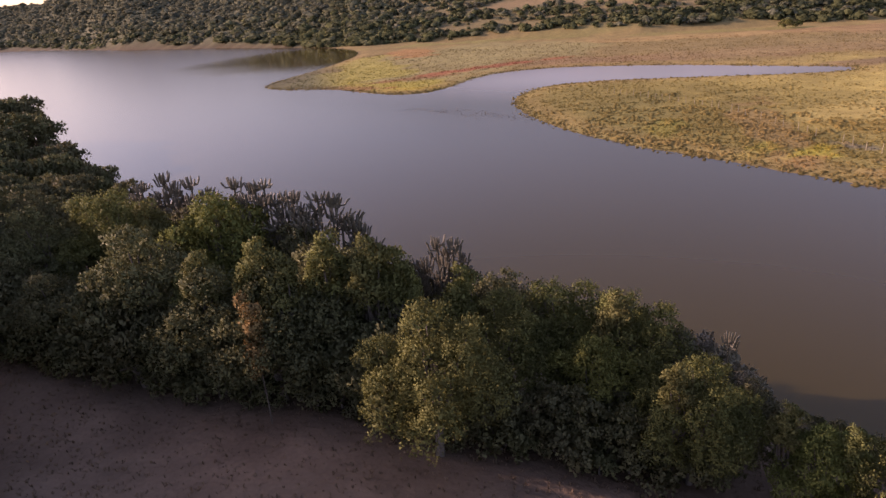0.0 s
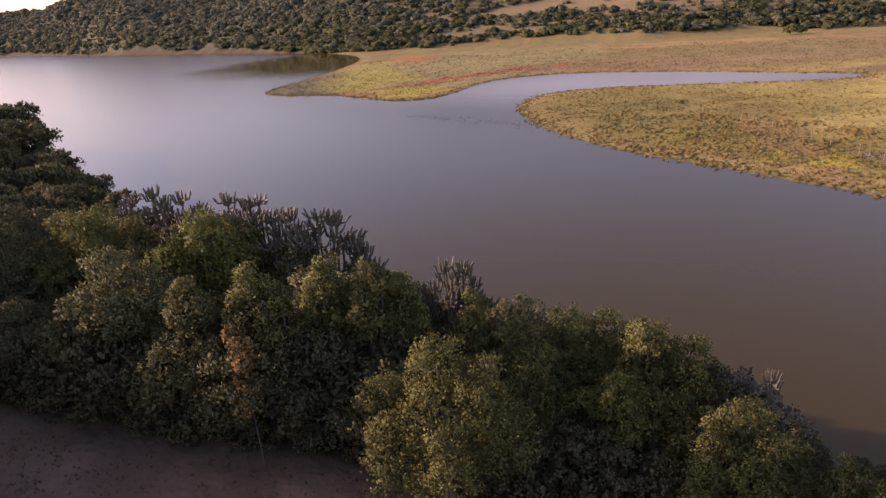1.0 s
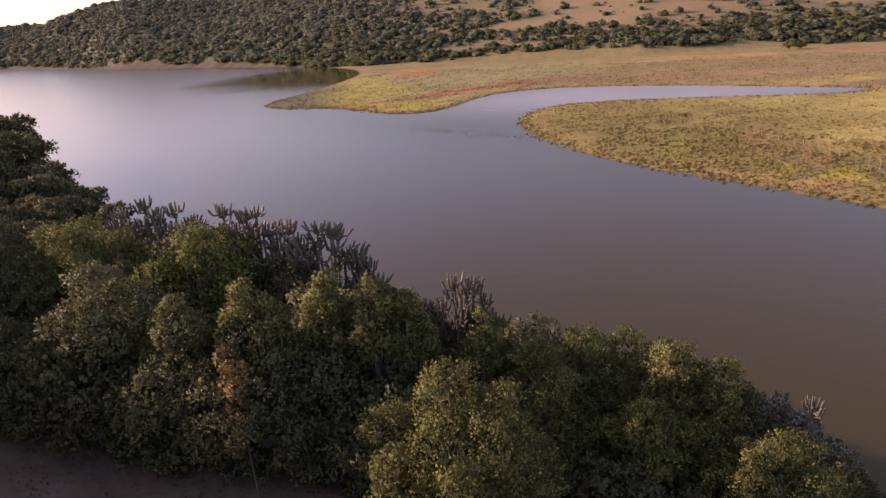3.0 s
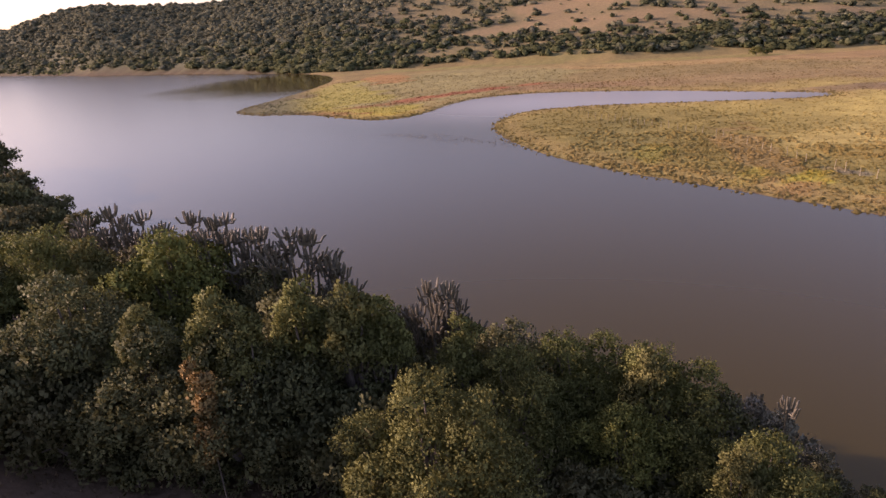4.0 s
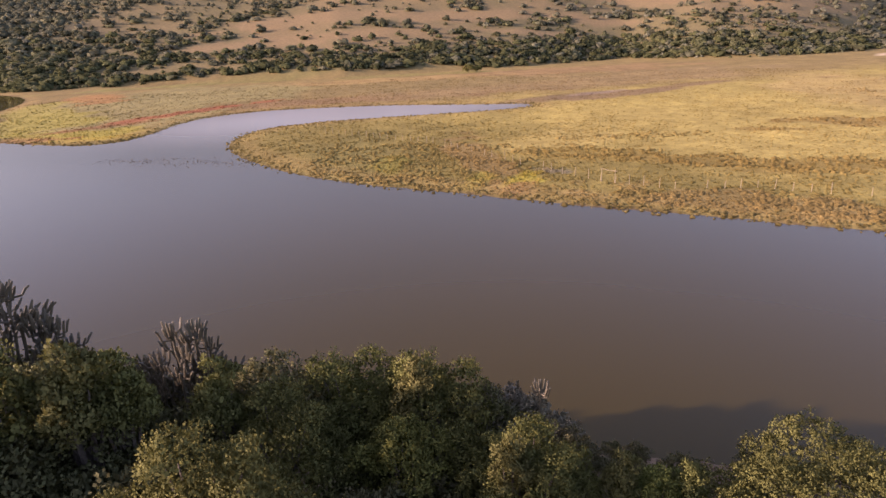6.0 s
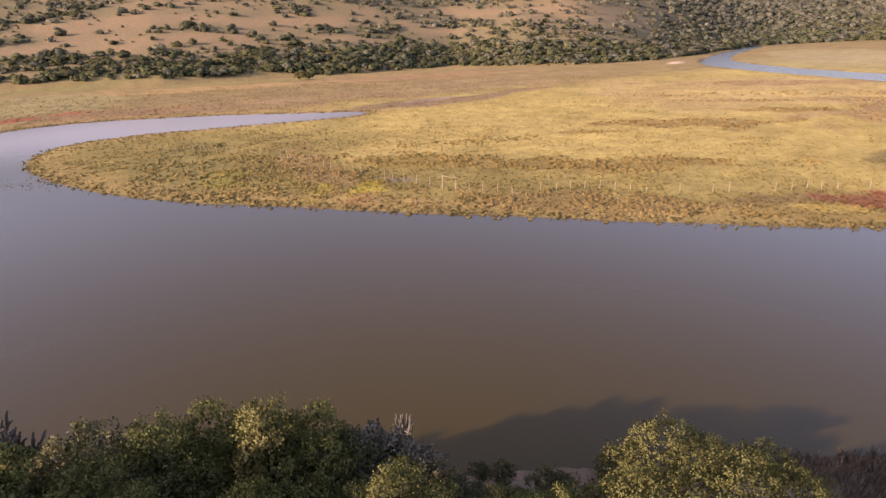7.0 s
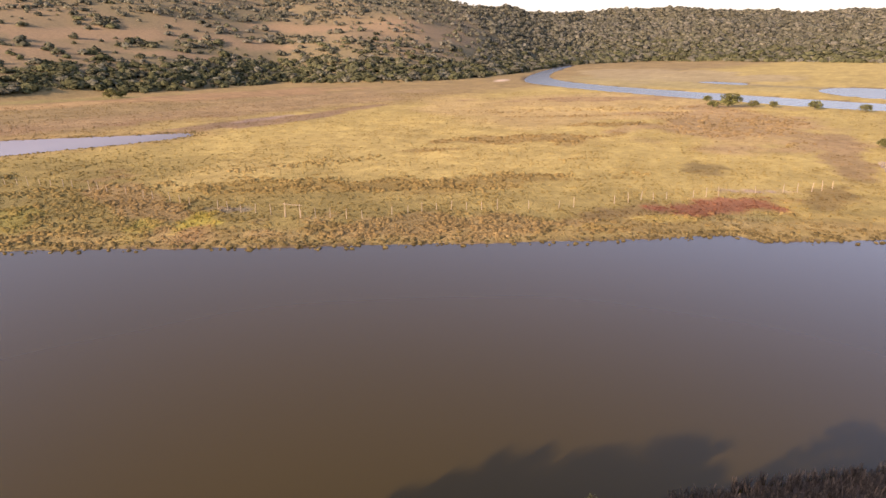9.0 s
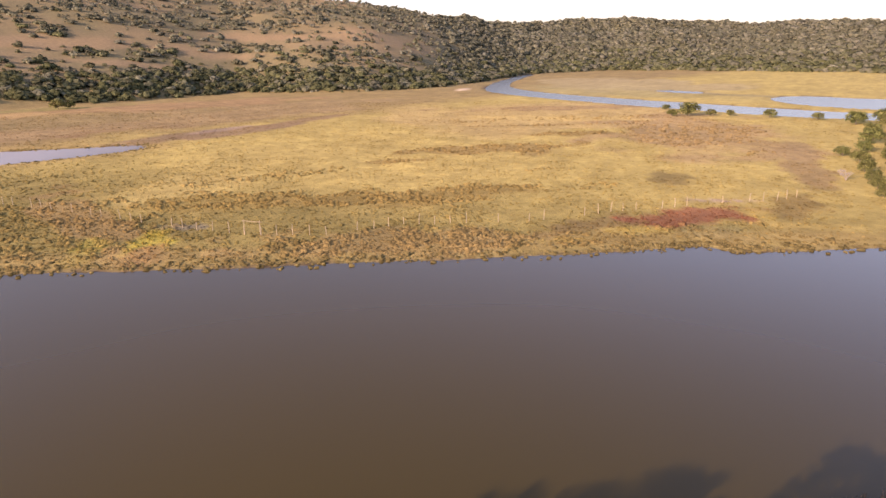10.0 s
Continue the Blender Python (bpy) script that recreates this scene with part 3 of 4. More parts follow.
def grow(kind, x, y, top=None, scale=1.0, turn=None):
    ob, tall = KINDS[kind]
    tagged(ob, group=GROUPS.get(kind, "trees on the lake bank"))
    first = kind not in used
    used.add(kind)
    return plant(ob, x, y, top, tall, (x * 53 + y * 97) % 360 if turn is None else turn, scale, first)


# crowns on the bank below the camera: kind, x, y, height of the top above the water
BANK = [("olive", -3.2, 23.6, 12.6), ("round", 17.5, 18.1, 9.3), ("dark", -15.6, 28.4, 12.8), ("dark", -12.2, 27.9, 13.0), ("dark", -20.8, 31, 14.3), ("bright", -19.0, 36.8, 14.1),
        ("dark", -31, 36, 13.9), ("olive", -27, 38.5, 14.3), ("dark", -8.2, 30.6, 12.7), ("dark", -11, 33, 12.2), ("dark", -1.0, 32.2, 10.5), ("olive", -0.6, 29.2, 10.4),
        ("olive", 2.9, 31.8, 9.8), ("olive", 6.0, 29.7, 10.0)]
BANK2 = [("dark", 8.5, 28.6, 8.7), ("olive", 8.0, 24.3, 9.6), ("bright", 4.0, 27.4, 9.2), ("dark", 10.8, 26.0, 7.6), ("dark", 15, 26.0, 4.8), ("bright", 12.6, 22.4, 8.0), ("dark", 18, 23.2, 5.0),
         ("dark", -26, 30, 12.0), ("dark", -34, 30, 13.0), ("dark", -17, 29.6, 10.8), ("dark", -24, 31.0, 11.4), ("dark", -9.3, 29.4, 9.8), ("dark", -30, 32.4, 12.0), ("dark", -36, 42, 13.4), ("dark", -9.0, 36.0, 10.8), ("dark", -13.4, 36.4, 12.0), ("dark", -17.5, 38.4, 12.4), ("dark", -22.5, 40.0, 12.4)]
tops = np.array([(x, y, top) for _, x, y, top in BANK + BANK2])
for kind, x, y, top in BANK + BANK2:
    grow(kind, x, y, top)
# the thicket between them, its roof a little lower, down to the edge of the meadow
def meadow_edge(x):
    return float(np.interp(x, [-45, -30, -19, -9, -5, 3, 11, 18], [31.5, 29.6, 27.8, 27.4, 24.8, 23.8, 24.4, 22.0]))


spots = random.Random(4)
for i in range(17):
    for j in range(7):
        x, y = -42 + 3.7 * i + spots.uniform(-1, 1), 23.5 + 3.6 * j + spots.uniform(-1, 1)
        away = float(line_distance(np.array([x]), np.array([y]), near_line)[0])
        if inside(np.array([x]), np.array([y]), lake)[0] or away < 3.0 or y < meadow_edge(x) or x > 18 or np.min(np.hypot(tops[:14, 0] - x, tops[:14, 1] - y)) < 1.8:
            continue
        w = 1 / (np.hypot(tops[:, 0] - x, tops[:, 1] - y) + 0.5) ** 3
        top = float(np.sum(w * tops[:, 2]) / np.sum(w)) - spots.uniform(1.6, 3.4)
        grow("fill", x, y, max(min(top, 3.2 + 0.85 * away), ground_z(x, y) + 2.5))
for k in range(26):
    x = -33 + 1.65 * k + spots.uniform(-0.5, 0.5)
    if x < 10:
        grow("fill", x, meadow_edge(x) + 0.9 + spots.uniform(-0.3, 0.5), None, spots.uniform(0.44, 0.62) * (1.5 if x < -5 else 1.0))
        grow("brush", x + 0.8, meadow_edge(x) + spots.uniform(-0.5, 0.3), None, spots.uniform(0.7, 1.25))
for k in range(20):
    x = 6 + 1.05 * k + spots.uniform(-0.5, 0.5)
    y = float(np.interp(x, [6, 16, 25, 33, 39], [38, 33, 28, 22.5, 18])) - spots.uniform(1.2, 4.6)
    grow("fill", x, y, None, spots.uniform(0.18, 0.30))
# trees beside the meadow that shade it, and the wooded headland down the shore
for x, y, top in [(-28, 22, 14.5), (-25, 18, 14.5), (-27, 14, 15.5), (-31, 9, 16), (-24.5, 10, 14.5), (-33, 17, 17), (-38, 12, 18), (-38, 23, 17.5), (-40, 29, 17.5), (-41, 35, 16.5), (-47, 27, 19),
                  (-46, 35, 18), (-30, 3, 16), (-37, 4, 18), (-43, 42, 14.5), (-52, 42, 17), (-45, 17, 19)]:
    grow("fill" if x > -30 and y > 16 else "far", x, y, top)
for k in range(95):
    u = spots.uniform(0, 1) if k < 75 else spots.uniform(0, 0.25)
    x, y = -34 - 78 * u + spots.uniform(-3, 3), 58 + 68 * u + spots.uniform(-3, 3)
    away = spots.uniform(2.5, 26)
    x, y = x - 0.64 * away, y - 0.77 * away + 6
    if inside(np.array([x]), np.array([y]), lake)[0]:
        continue
    grow("far", x, y, None, float(np.interp(u, [0, 0.3, 0.6, 1], [0.55, 0.8, 1.25, 1.5])) * spots.uniform(0.8, 1.1))
# trees on the marsh, seen far off
for x, y, k in [(246, 91, 1.0), (241, 95, 0.5), (251, 84, 0.5), (254, 78, 0.45), (266, 106, 0.45), (255, 65, 0.6), (256, 50, 0.5), (123, 18.5, 0.40), (128, 22, 0.45), (131, 17, 0.48), (136, 23.5, 0.45), (139, 18, 0.55),
                (143, 25, 0.42), (148, 20, 0.55), (153, 27, 0.48), (159, 22, 0.6), (165, 29, 0.5), (172, 33, 0.45), (172, 24, 0.65), (182, 30, 0.55), (190, 24, 0.7), (200, 30, 0.75), (217, 31, 0.7), (222, 24, 0.9),
                (235, 28, 0.9), (246, 38, 0.85), (258, 38, 0.6), (252, 30, 1.0), (160, 12, 1.0), (185, 14, 1.1), (210, 16, 1.1), (235, 18, 1.1), (125.5, 331, 0.85), (131, 332, 0.6)]:
    grow("marsh", x, y, None, k)

CANDELABRA = [(build_euphorbia("candelabra_tree", 31, 5.2, 11.3, 15, "dark grey-green candelabra tree with cups of upright arms"), 11.3),
              (build_euphorbia("candelabra_tree", 32, 3.8, 10.5, 9, "dark grey-green candelabra tree with cups of upright arms"), 10.5),
              (build_euphorbia("candelabra_tree", 33, 0.5, 6.0, 1, "small pale green candelabra tree with a single cup of arms", 0.62), 6.0)]
for k, (kind, x, y, top) in enumerate([(0, -16.6, 39.4, 14.45), (2, 10.4, 27.8, 9.3), (1, -4.1, 35.0, 11.65), (0, -12.1, 38.2, 13.85), (1, -14.3, 38.6, 13.75), (1, -9.6, 37.4, 11.75), (1, -18.9, 40.0, 14.35), (1, -22.6, 41.5, 14.15), (1, -25.0, 42.5, 14.35),
                                       (1, -27.4, 43.0, 13.55), (2, -10.1, 37.5, 12.5), (1, -3.0, 35.2, 10.45), (2, -3.4, 35.0, 11.7), (1, -5.4, 35.4, 10.05), (2, 8.7, 29.0, 8.9), (2, 8.2, 29.2, 8.8)]):
    ob, tall = CANDELABRA[kind]
    tagged(ob, group="candelabra trees on the lake bank")
    plant(ob, x, y, top, tall, 67 * k, 1, k < 3)
for x, y, top in [(9.0, 29.0, 8.4), (9.9, 28.4, 8.2), (11.0, 27.4, 7.4)]:
    grow("silver", x, y, top)
grow("dry", -11.9, 25.3, 12.8)
for x, y, top in [(-15.8, 28.6, 13.6), (-12.5, 28.4, 14.2), (-11.4, 28.2, 13.7), (-9.3, 30.0, 14.0), (-7.3, 29.8, 13.8), (-6.0, 30.2, 13.0), (7.3, 23.8, 10.0), (8.0, 24.0, 9.2), (-2.6, 31.0, 11.6), (5.4, 29.6, 10.4),
                  (-23.0, 36.6, 14.1), (-17.2, 29.2, 12.2), (11.4, 23.2, 8.6), (13.4, 22.0, 8.4)]:
    grow("slender", x, y, top)

def build_dead_shrub(x, y, tall):
    """A bare, bleached shrub: a fan of forked branches."""
    rng = np.random.RandomState(61)
    ob = thing("dead_shrub", "bare bleached grey dead shrub at the marsh edge", "shrub", at=(x, y, ground_z(x, y)))
    for k in range(13):
        a, lean = 2.4 * k, 0.25 + 0.55 * rng.rand()
        tip = np.array((lean * tall * math.cos(a), lean * tall * math.sin(a), tall * (1.05 - 0.5 * lean)))
        fork = tip * 0.55 + np.array((0, 0, 0.08 * tall))
        pieces = [tube([(0, 0, -0.1), fork * 0.5 + (0, 0, 0.1 * tall), fork, tip], [0.05, 0.035, 0.025, 0.012], 5)]
        for q in range(3):
            out = fork + np.array((*(0.22 * tall * rng.normal(size=2)), tall * (0.2 + 0.2 * rng.rand())))
            pieces.append(tube([fork, (fork + out) / 2 + (0, 0, 0.04), out], [0.022, 0.017, 0.010], 5))
        v, f = join(pieces)
        part("branch", mesh_from("branch", v, f, DEAD_WOOD), ob)


build_dead_shrub(140.6, 28.8, 1.9)
build_dead_shrub(145.5, 30.2, 1.4)

# ---- far woods ----
def far_woods():
    rng = np.random.RandomState(8)
    n = 100000
    az = rng.uniform(-52, 96, n)
    begin, crest = np.interp(az, HILLS[:, 0], HILLS[:, 1]), np.interp(az, HILLS[:, 0], HILLS[:, 2])
    begin = begin - np.clip((-13 - az) * 4, 4, 46) + np.interp(az, [-8, 0, 18, 24], [0, 16, 14, 0])
    r = np.sqrt(rng.uniform(0, 1, n) * ((crest + 35) ** 2 - begin ** 2) + begin ** 2)
    edge = rng.rand(n) < 0.09                                  # the belt of trees at the foot of the hill
    foot = 12 * wobble(begin * np.sin(np.radians(az)), begin * np.cos(np.radians(az)), 45)
    r = np.where(edge, begin + 4 + foot + rng.rand(n) ** 1.4 * 48, r)
    x, y = r * np.sin(np.radians(az)), r * np.cos(np.radians(az))
    u = (r - begin) / (crest - begin)
    bare, forest = bareness(x, y), woodland(az)
    grove = np.clip(0.5 + 1.6 * wobble(x, y, 26, 2), 0, 1)      # the scrub stands in groves
    thick = np.maximum(forest * 0.95, ((1 - bare) ** 1.1 * 0.9 + 0.17) * (0.2 + 1.0 * grove))
    belt = (u < np.interp(az, [-5, 12, 22, 50], [0.03, 0.05, 0.12, 0.16]) + 0.06 * wobble(x, y, 40)) & (wobble(x, y, 24) > np.interp(az, [5, 24], [-0.1, -0.6]))
    thick = np.clip(np.where(belt, 0.95, thick), 0, 1)
    d, _, near = shore_distance(x, y)
    hidden = np.arctan2(height(x, y) - 24, r) > radians(5.6)     # above all that the valley sees: thinner
    keep = (rng.rand(n) < np.where(hidden, 0.3, 1.0) * thick * 0.34 * (1 + 0.6 * forest) * np.interp(r, [350, 1500], [1.0, 0.7])) & (d > 3) & ~near
    x, y, r, u, az, belt, forest = (q[keep] for q in (x, y, r, u, az, belt, forest))
    z = height(x, y)
    size = (0.9 + 3.2 * rng.rand(len(x)) ** 1.7) * np.where(belt, 1.15, 1.0) * (1 + 0.35 * forest) * np.interp(r, [400, 1200], [1.0, 1.35])
    # green by the water, greyer upslope with haze painted in, some in silvery leaf
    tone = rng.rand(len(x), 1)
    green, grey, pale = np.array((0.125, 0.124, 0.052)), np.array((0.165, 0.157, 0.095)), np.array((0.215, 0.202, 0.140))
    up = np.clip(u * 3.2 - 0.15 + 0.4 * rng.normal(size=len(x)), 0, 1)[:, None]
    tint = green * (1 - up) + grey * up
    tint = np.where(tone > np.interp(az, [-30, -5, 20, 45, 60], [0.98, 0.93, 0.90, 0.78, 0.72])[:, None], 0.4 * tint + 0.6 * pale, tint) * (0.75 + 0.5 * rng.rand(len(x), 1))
    vs, ns, cs, tris, quads, base = [], [], [], [], [], 0
    for k in range(24):
        close = k < 12
        parts, norms, sprays, soft = [], [], [], []
        for q in range(5 if close else 3):                       # a crown of uneven billows, each a shell of leafy sprays
            a, w = 2.4 * q + rng.rand(), (0.0 if q == 0 else 0.40 + 0.32 * rng.rand())
            c, wide = np.array((w * math.cos(a), w * math.sin(a), 0.42 - 0.35 * w + 0.25 * rng.rand())), 0.36 + 0.24 * rng.rand() + (0.12 if q == 0 else 0)
            if q < (3 if close else 2):
                parts.append(BALL1_V * wide * 0.85 + c)
                norms.append(0.5 * BALL1_V + 0.25 * c + np.array((0, 0, 0.7)))
            n = 8 if close else 5
            way = rng.normal(size=(n, 3)) + np.array((0, 0, 0.45))
            way /= np.linalg.norm(way, axis=1)[:, None]
            facing = way + 0.3 * rng.normal(size=(n, 3))
            t1 = np.cross(facing, rng.normal(size=(n, 3)))
            t1 /= np.linalg.norm(t1, axis=1)[:, None]
            t2 = np.cross(facing, t1)
            t2 /= np.linalg.norm(t2, axis=1)[:, None]
            at, big = c + way * wide * (0.80 + 0.16 * rng.rand(n, 1)), wide * (0.40 + 0.25 * rng.rand(n, 1))
            for sx, sy in ((1, 0.1), (0.2, 1), (-1, -0.2), (-0.1, -1)):
                sprays.append(at + t1 * big * sx * (0.7 + 0.6 * rng.rand(n, 1)) + t2 * big * sy * (0.7 + 0.6 * rng.rand(n, 1)))
            soft.append(np.repeat((0.5 * way + 0.25 * c + np.array((0, 0, 0.7)))[:, None], 4, axis=1).reshape(-1, 3))
        half = np.concatenate([BALL1_F + 12 * q for q in range(len(parts))])
        corners = np.concatenate([np.stack(sprays[4 * q:4 * q + 4], axis=1).reshape(-1, 3) for q in range(len(soft))])
        base_v, soft = np.concatenate(parts + [corners]), np.concatenate(norms + soft)
        qf = np.arange(len(corners)).reshape(-1, 4) + 12 * len(parts)
        pick = np.nonzero((r < 560) if close else (r >= 560))[0][k % 12::12]
        turn = rng.rand(len(pick)) * 6.283
        c, s = np.cos(turn)[:, None], np.sin(turn)[:, None]
        sx, sz = size[pick][:, None], (size[pick] ** 0.8 * (0.70 + 0.45 * rng.rand(len(pick))))[:, None]
        vx = (base_v[:, 0] * c - base_v[:, 1] * s) * sx + x[pick][:, None]
        vy = (base_v[:, 0] * s + base_v[:, 1] * c) * sx + y[pick][:, None]
        vz = base_v[:, 2] * sz + z[pick][:, None]
        vs.append(np.stack([vx, vy, vz], axis=-1).reshape(-1, 3))
        ns.append(np.stack([soft[:, 0] * c - soft[:, 1] * s, soft[:, 0] * s + soft[:, 1] * c, soft[:, 2] + 0 * vz], axis=-1).reshape(-1, 3))
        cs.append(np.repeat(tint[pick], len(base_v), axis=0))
        off = (base + np.arange(len(pick)) * len(base_v))[:, None, None]
        tris.append((half[None] + off).reshape(-1, 3)), quads.append((qf[None] + off).reshape(-1, 4))
        base += len(pick) * len(base_v)
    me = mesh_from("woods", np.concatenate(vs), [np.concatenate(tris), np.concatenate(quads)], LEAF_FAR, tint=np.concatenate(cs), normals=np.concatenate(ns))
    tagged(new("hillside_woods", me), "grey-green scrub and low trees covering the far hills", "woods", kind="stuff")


far_woods()


# ---- grasses ----
def tufts(name, x, y, tall, tint, blades, label, category, seed, lean=0.5, broad=0.16, sink=0.05, z=None):
    """Tufts of standing blades at the places given, one object."""
    rng = np.random.RandomState(seed)
    n = len(x)
    z = height(x, y) if z is None else z
    a = rng.rand(n, blades) * 6.283
    out = lean * (0.3 + 0.7 * rng.rand(n, blades)) * tall[:, None]
    up = tall[:, None] * (0.6 + 0.4 * rng.rand(n, blades))
    bx, by = x[:, None] + 0.25 * out * np.cos(a + 1), y[:, None] + 0.25 * out * np.sin(a + 1)
    tx, ty = bx + out * np.cos(a), by + out * np.sin(a)
    px, py = -np.sin(a) * broad * tall[:, None], np.cos(a) * broad * tall[:, None]
    z0 = (z - sink)[:, None] + 0 * a
    v = np.stack([np.stack([bx - px * 0.6, by - py * 0.6, z0], -1), np.stack([bx + px * 0.6, by + py * 0.6, z0], -1),
                  np.stack([tx + px, ty + py, z0 + up], -1), np.stack([tx - px, ty - py, z0 + up * 0.92], -1)], axis=2).reshape(-1, 3)
    f = np.arange(len(v)).reshape(-1, 4)
    c = np.repeat(np.clip(tint * rng.uniform(0.75, 1.15, (n, 1)), 0, 0.9), blades * 4, axis=0)
    return tagged(new(name, mesh_from(name, v, [f], TUSSOCK, False, c)), label, category, kind="stuff")


def mounds(name, x, y, broad, tall, tint, label, category, seed, sides=6, z=None):
    """Low ragged cushions of grass at the places given, one object: a skirt, an uneven shoulder and a tip."""
    rng = np.random.RandomState(seed)
    n = len(x)
    z = (height(x, y) if z is None else z)[:, None]
    a = np.linspace(0, 6.283, sides, endpoint=False)[None] + rng.rand(n, 1) * 6.283 + 0.25 * rng.normal(size=(n, sides))
    r = broad[:, None] * (0.55 + 0.9 * rng.rand(n, sides))
    s = r * (0.35 + 0.6 * rng.rand(n, sides))
    h = tall[:, None] * (0.25 + 0.9 * rng.rand(n, sides))
    x, y = x[:, None], y[:, None]
    skirt = np.stack([x + r * np.cos(a), y + r * np.sin(a), z - 0.04 + 0 * a], -1)
    shoulder = np.stack([x + s * np.cos(a + 0.2), y + s * np.sin(a + 0.2), z + h], -1)
    tip = np.stack([x + 0.3 * broad[:, None] * rng.normal(size=(n, 1)), y + 0.3 * broad[:, None] * rng.normal(size=(n, 1)), z + tall[:, None]], -1)
    v = np.concatenate([skirt, shoulder, tip], axis=1)
    k = np.arange(sides)
    q = np.stack([k, (k + 1) % sides, sides + (k + 1) % sides, sides + k], -1)
    t = np.stack([sides + k, sides + (k + 1) % sides, np.full(sides, 2 * sides)], -1)
    off = (np.arange(n) * (2 * sides + 1))[:, None, None]
    soft = np.concatenate([np.stack([0.50 * np.cos(a), 0.50 * np.sin(a), 0.86 + 0 * a], -1), np.stack([0.36 * np.cos(a), 0.36 * np.sin(a), 0.93 + 0 * a], -1),
                           np.broadcast_to((0, 0, 1.0), (n, 1, 3))], axis=1).reshape(-1, 3)
    c = np.repeat(np.clip(tint * rng.uniform(0.8, 1.15, (n, 1)), 0, 0.9), 2 * sides + 1, axis=0)
    return tagged(new(name, mesh_from(name, v.reshape(-1, 3), [(q[None] + off).reshape(-1, 4), (t[None] + off).reshape(-1, 3)], TUSSOCK, False, c, soft)), label, category, kind="stuff")


def marsh_places(count, seed):
    rng = np.random.RandomState(seed)
    az, r = np.radians(rng.uniform(-30, 88, count)), np.exp(rng.uniform(math.log(72), math.log(330), count))
    x, y = r * np.sin(az), r * np.cos(az)
    d, _, near = shore_distance(x, y)
    u, _ = hill_part(x, y)
    clump = wobble(x, y, 5.0) + 0.6 * wobble(x, y, 22.0)
    keep = (d > 0.3) & ~near & (u < 0.02) & (rng.rand(count) < np.clip(0.5 + 0.8 * clump, 0.15, 1))
    return x[keep], y[keep], r[keep], d[keep]


x, y, r, d = marsh_places(110000, 41)
tall = (0.07 + 0.10 * np.random.RandomState(1).rand(len(x)) ** 2) * np.interp(r, [70, 150, 330], [0.95, 1.2, 1.7]) * (1 - 0.12 * np.clip((x * 0.9 + y * 0.25 - 88) / 20, 0, 1))
mounds("marsh_grass", x, y, 1.7 * tall + 0.05, tall, tint_of(x, y) * 0.91, "tussocky dry yellow and olive marsh grass", "grass", 42, 4)
rng = np.random.RandomState(40)
n = 52000
az, r = np.radians(rng.uniform(-5, 75, n)), np.exp(rng.uniform(math.log(76), math.log(300), n))
x, y = r * np.sin(az), r * np.cos(az)
d, _, near = shore_distance(x, y)
scrub = np.zeros(n)
for cx, cy, rx, ry, turn in [(62, 108, 13, 7, -40), (79, 88, 15, 6, -50), (95, 79, 10, 4, -38), (138, 104, 20, 8, -42), (172, 105, 16, 4, -42), (108, 112, 7, 2, -40), (188, 122, 18, 3, -45), (213, 124, 40, 5, -40),
                            (30, 118, 22, 26, 30), (66, 66, 22, 5, -47), (92, 40, 10, 3, -40), (200, 76, 34, 20, 25), (84, 118, 20, 3, -20), (120, 78, 6, 2, -40), (106, 66, 7, 2.4, -40)]:
    scrub = np.maximum(scrub, blob(x, y, cx, cy, rx, ry, turn, 0.9, 7))
keep = (d > 1.0) & ~near & (rng.rand(n) < scrub * np.clip(0.6 + 1.8 * wobble(x, y, 3.0, 2), 0, 1))
x, y, r = x[keep], y[keep], r[keep]
tall = (0.12 + 0.20 * rng.rand(len(x)) ** 1.6) * np.interp(r, [76, 300], [0.95, 1.6])
mounds("marsh_scrub", x, y, 1.5 * tall, tall, (0.6 * tint_of(x, y) + 0.4 * np.array((0.245, 0.185, 0.060))) * (0.86 + 0.28 * rng.rand(len(x), 1)), "clumps of low olive-brown marsh scrub", "scrub", 48, 6)
rng = np.random.RandomState(43)
fringe = smooth_line(PENINSULA + SPIT + RIGHT_SHORE, 4)
pick = rng.randint(0, len(fringe) - 1, 4000)
at = fringe[pick] + (fringe[pick + 1] - fringe[pick]) * rng.rand(4000, 1) + rng.normal(size=(4000, 2)) * 1.6
d, _, near = shore_distance(at[:, 0], at[:, 1])
keep = (d > -1.4) & (d < 4) & (np.hypot(at[:, 0], at[:, 1]) < 300) & (rng.rand(4000) < np.where(d < 0, 0.25, 0.9))
at = at[keep]
tall = 0.07 + 0.16 * rng.rand(len(at)) ** 1.5
mounds("shore_sedge", at[:, 0], at[:, 1], 1.8 * tall, tall, np.array((0.19, 0.145, 0.05)) * (0.7 + 0.6 * rng.rand(len(at), 1)), "dark tufts of sedge along the marsh water's edge", "sedge", 44, 6,
       np.maximum(height(at[:, 0], at[:, 1]), 0.0))
x, y = rng.uniform(-30, 24, 26000), rng.uniform(-16, 31, 26000)
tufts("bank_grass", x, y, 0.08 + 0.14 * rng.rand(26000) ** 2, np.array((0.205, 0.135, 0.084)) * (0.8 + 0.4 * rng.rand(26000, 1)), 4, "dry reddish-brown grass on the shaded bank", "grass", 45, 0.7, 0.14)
x, y = rng.uniform(30, 62, 24000), rng.uniform(-8, 24, 24000)
d, dn, near = shore_distance(x, y)
keep = (d > -0.8) & (d < 11) & near
x, y = x[keep], y[keep]
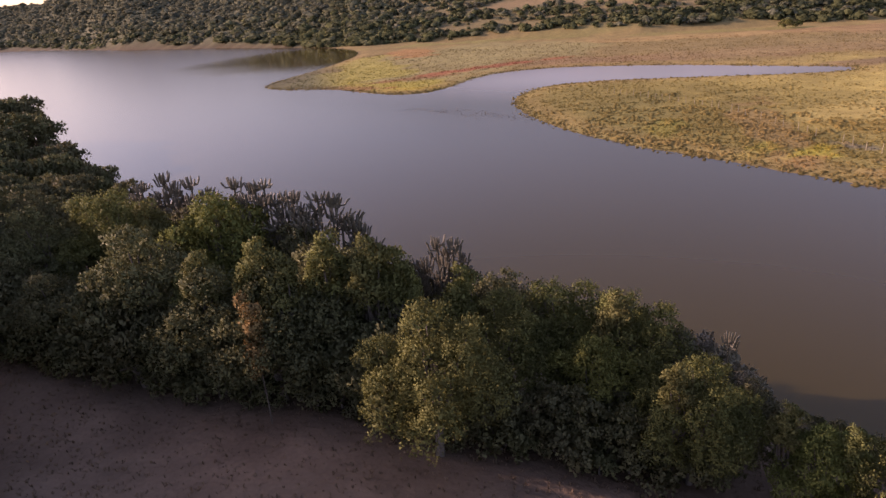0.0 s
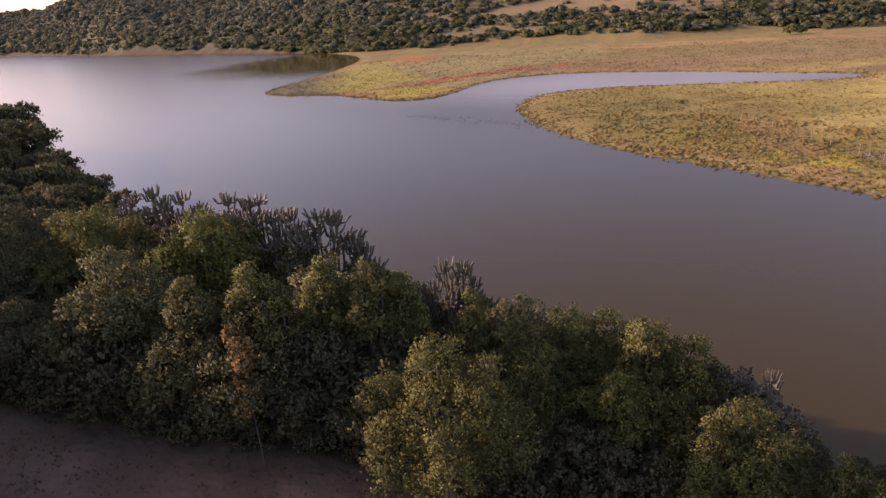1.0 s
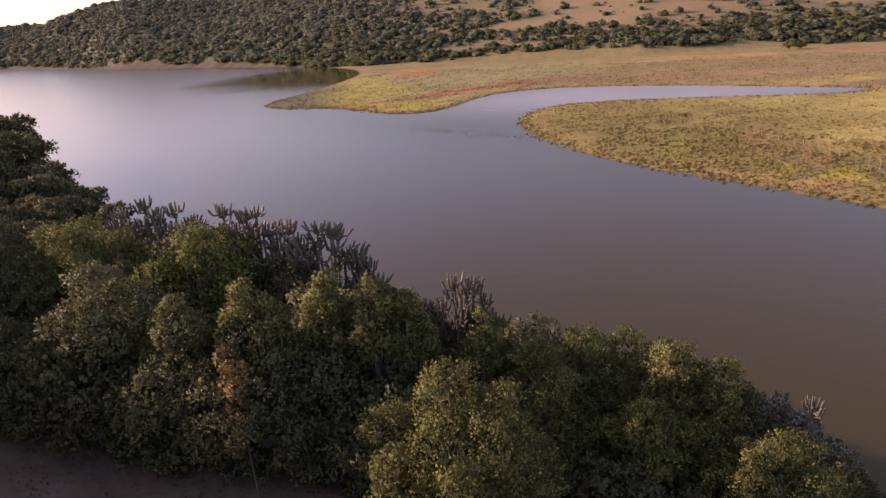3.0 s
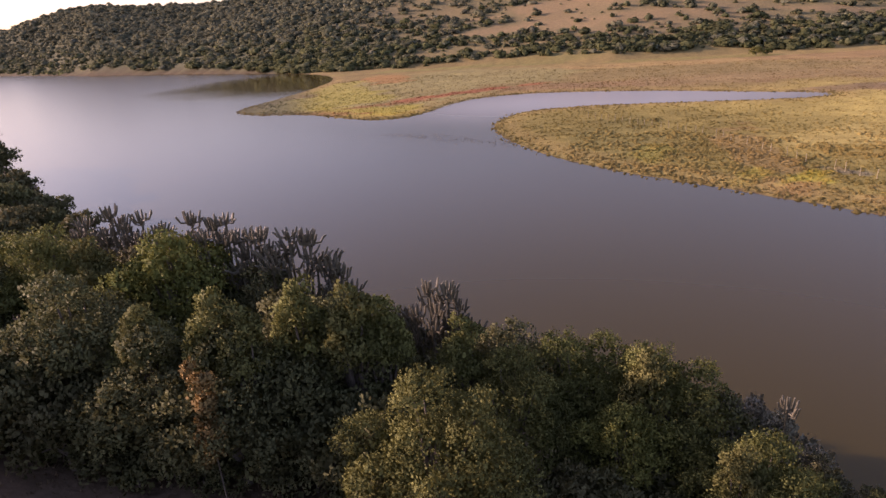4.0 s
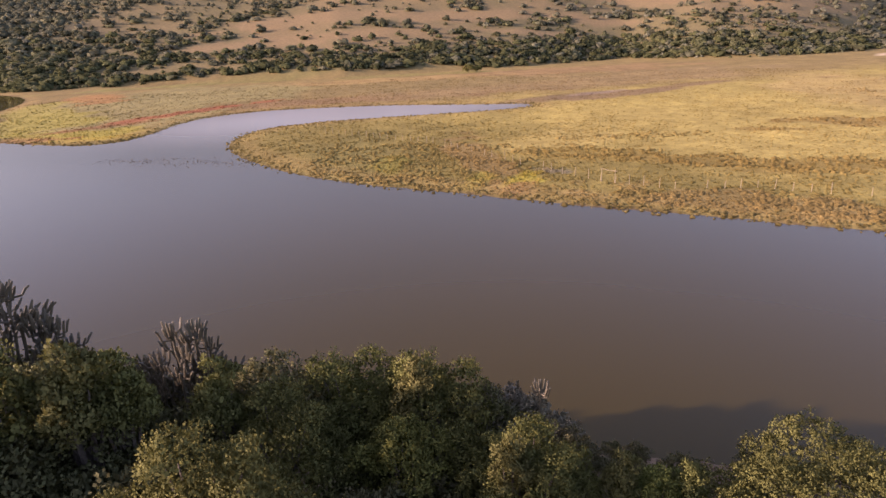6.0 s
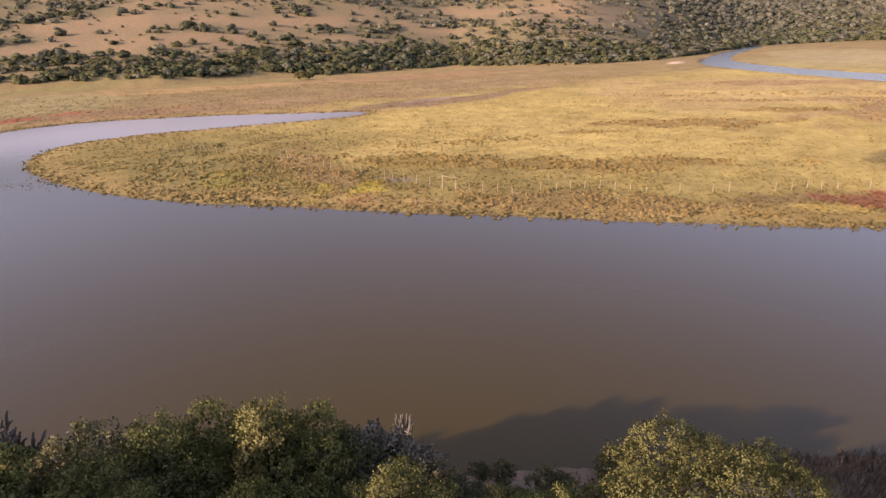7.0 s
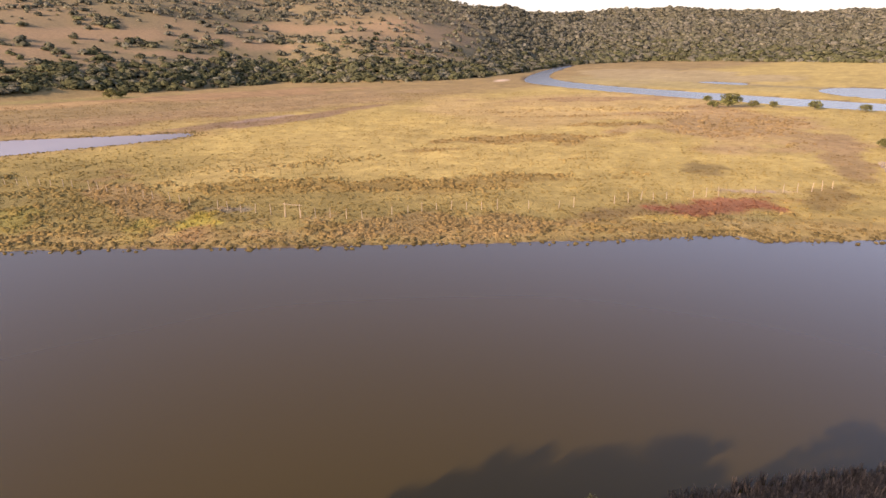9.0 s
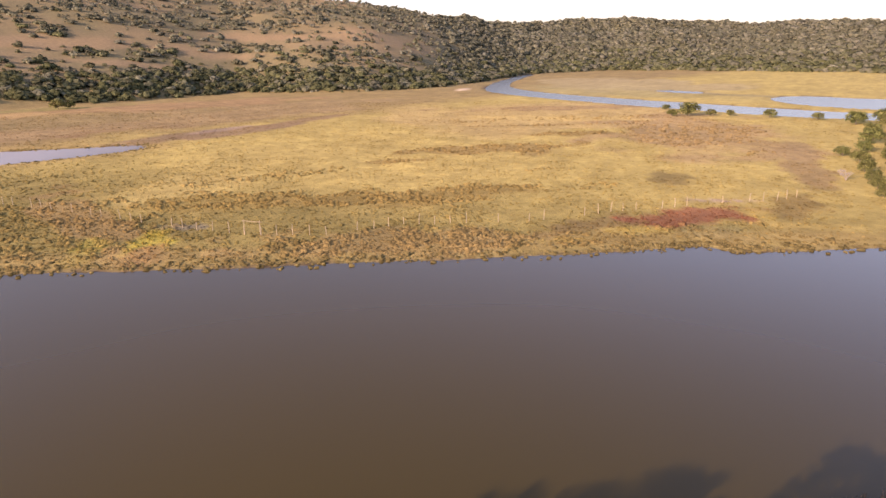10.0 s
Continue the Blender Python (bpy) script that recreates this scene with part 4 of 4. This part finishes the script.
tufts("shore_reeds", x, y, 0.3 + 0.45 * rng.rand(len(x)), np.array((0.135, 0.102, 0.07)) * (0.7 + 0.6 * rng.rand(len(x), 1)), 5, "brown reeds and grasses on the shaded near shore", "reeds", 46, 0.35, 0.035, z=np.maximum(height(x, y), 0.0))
u = rng.rand(480)
x, y = -26 + 34 * u + rng.normal(size=480) * 2.0, 154.5 - 23 * u + rng.normal(size=480) * (1.0 + 1.8 * u)
tufts("water_weed", x, y, 0.06 + 0.11 * rng.rand(480), np.tile((0.17, 0.14, 0.10), (480, 1)), 4, "broken line of dark weed standing in the water", "water weed", 47, 1.0, 0.4, z=np.zeros(480))

# ---- fence across the marsh ----
FENCE = [(22, 162), (31, 150), (39.5, 136), (44, 121), (47.3, 106), (49, 98), (52.4, 88.3), (53.3, 86.1), (59, 79.5), (69, 74.5), (81, 61), (94.5, 52.5), (109, 42), (115.5, 35.5), (120, 33.5), (131, 27.5)]


def build_fence():
    fence = thing("fence", "old fence of pale weathered wooden posts across the marsh", "fence")
    shapes = []
    for k in range(5):
        v, q, t = tube([(0, 0, -0.4), (0.02 * (k - 2), 0.01, 0.8), (0.05 * (k - 2), 0.02 * k, 1.15 + 0.10 * k)], [0.048, 0.044, 0.040], 7)
        shapes.append(mesh_from("post", v, [q, t], WOOD))
    place = random.Random(9)
    line = np.array(FENCE, dtype=float)
    for a, b in zip(line[:-1], line[1:]):
        n = max(1, round(float(np.hypot(*(b - a))) / 2.3))
        for i in range(n):
            if place.random() < 0.18 and i:
                continue
            x, y = a + (b - a) * (i / n)
            post = part("post", shapes[place.randrange(5)], fence)
            post.matrix_basis = pose(x + place.uniform(-0.1, 0.1), y + place.uniform(-0.1, 0.1), ground_z(x, y), 0, 0, place.uniform(0, 360))
    gate = thing("gate_frame", "tall pale wooden gateway with a crossbar in the fence", "gate")
    for x, y in ((52.4, 88.3), (53.3, 86.1)):
        v, q, t = tube([(x, y, ground_z(x, y) - 0.4), (x, y, 1.3), (x + 0.03, y, 2.35)], [0.05, 0.045, 0.04], 8)
        part("post", mesh_from("post", v, [q, t], WOOD), gate)
    v, q, t = tube([(52.3, 88.5, 2.28), (52.9, 87.2, 2.2), (53.45, 85.9, 2.24)], [0.032, 0.032, 0.03], 8)
    part("crossbar", mesh_from("crossbar", v, [q, t], WOOD), gate)


build_fence()
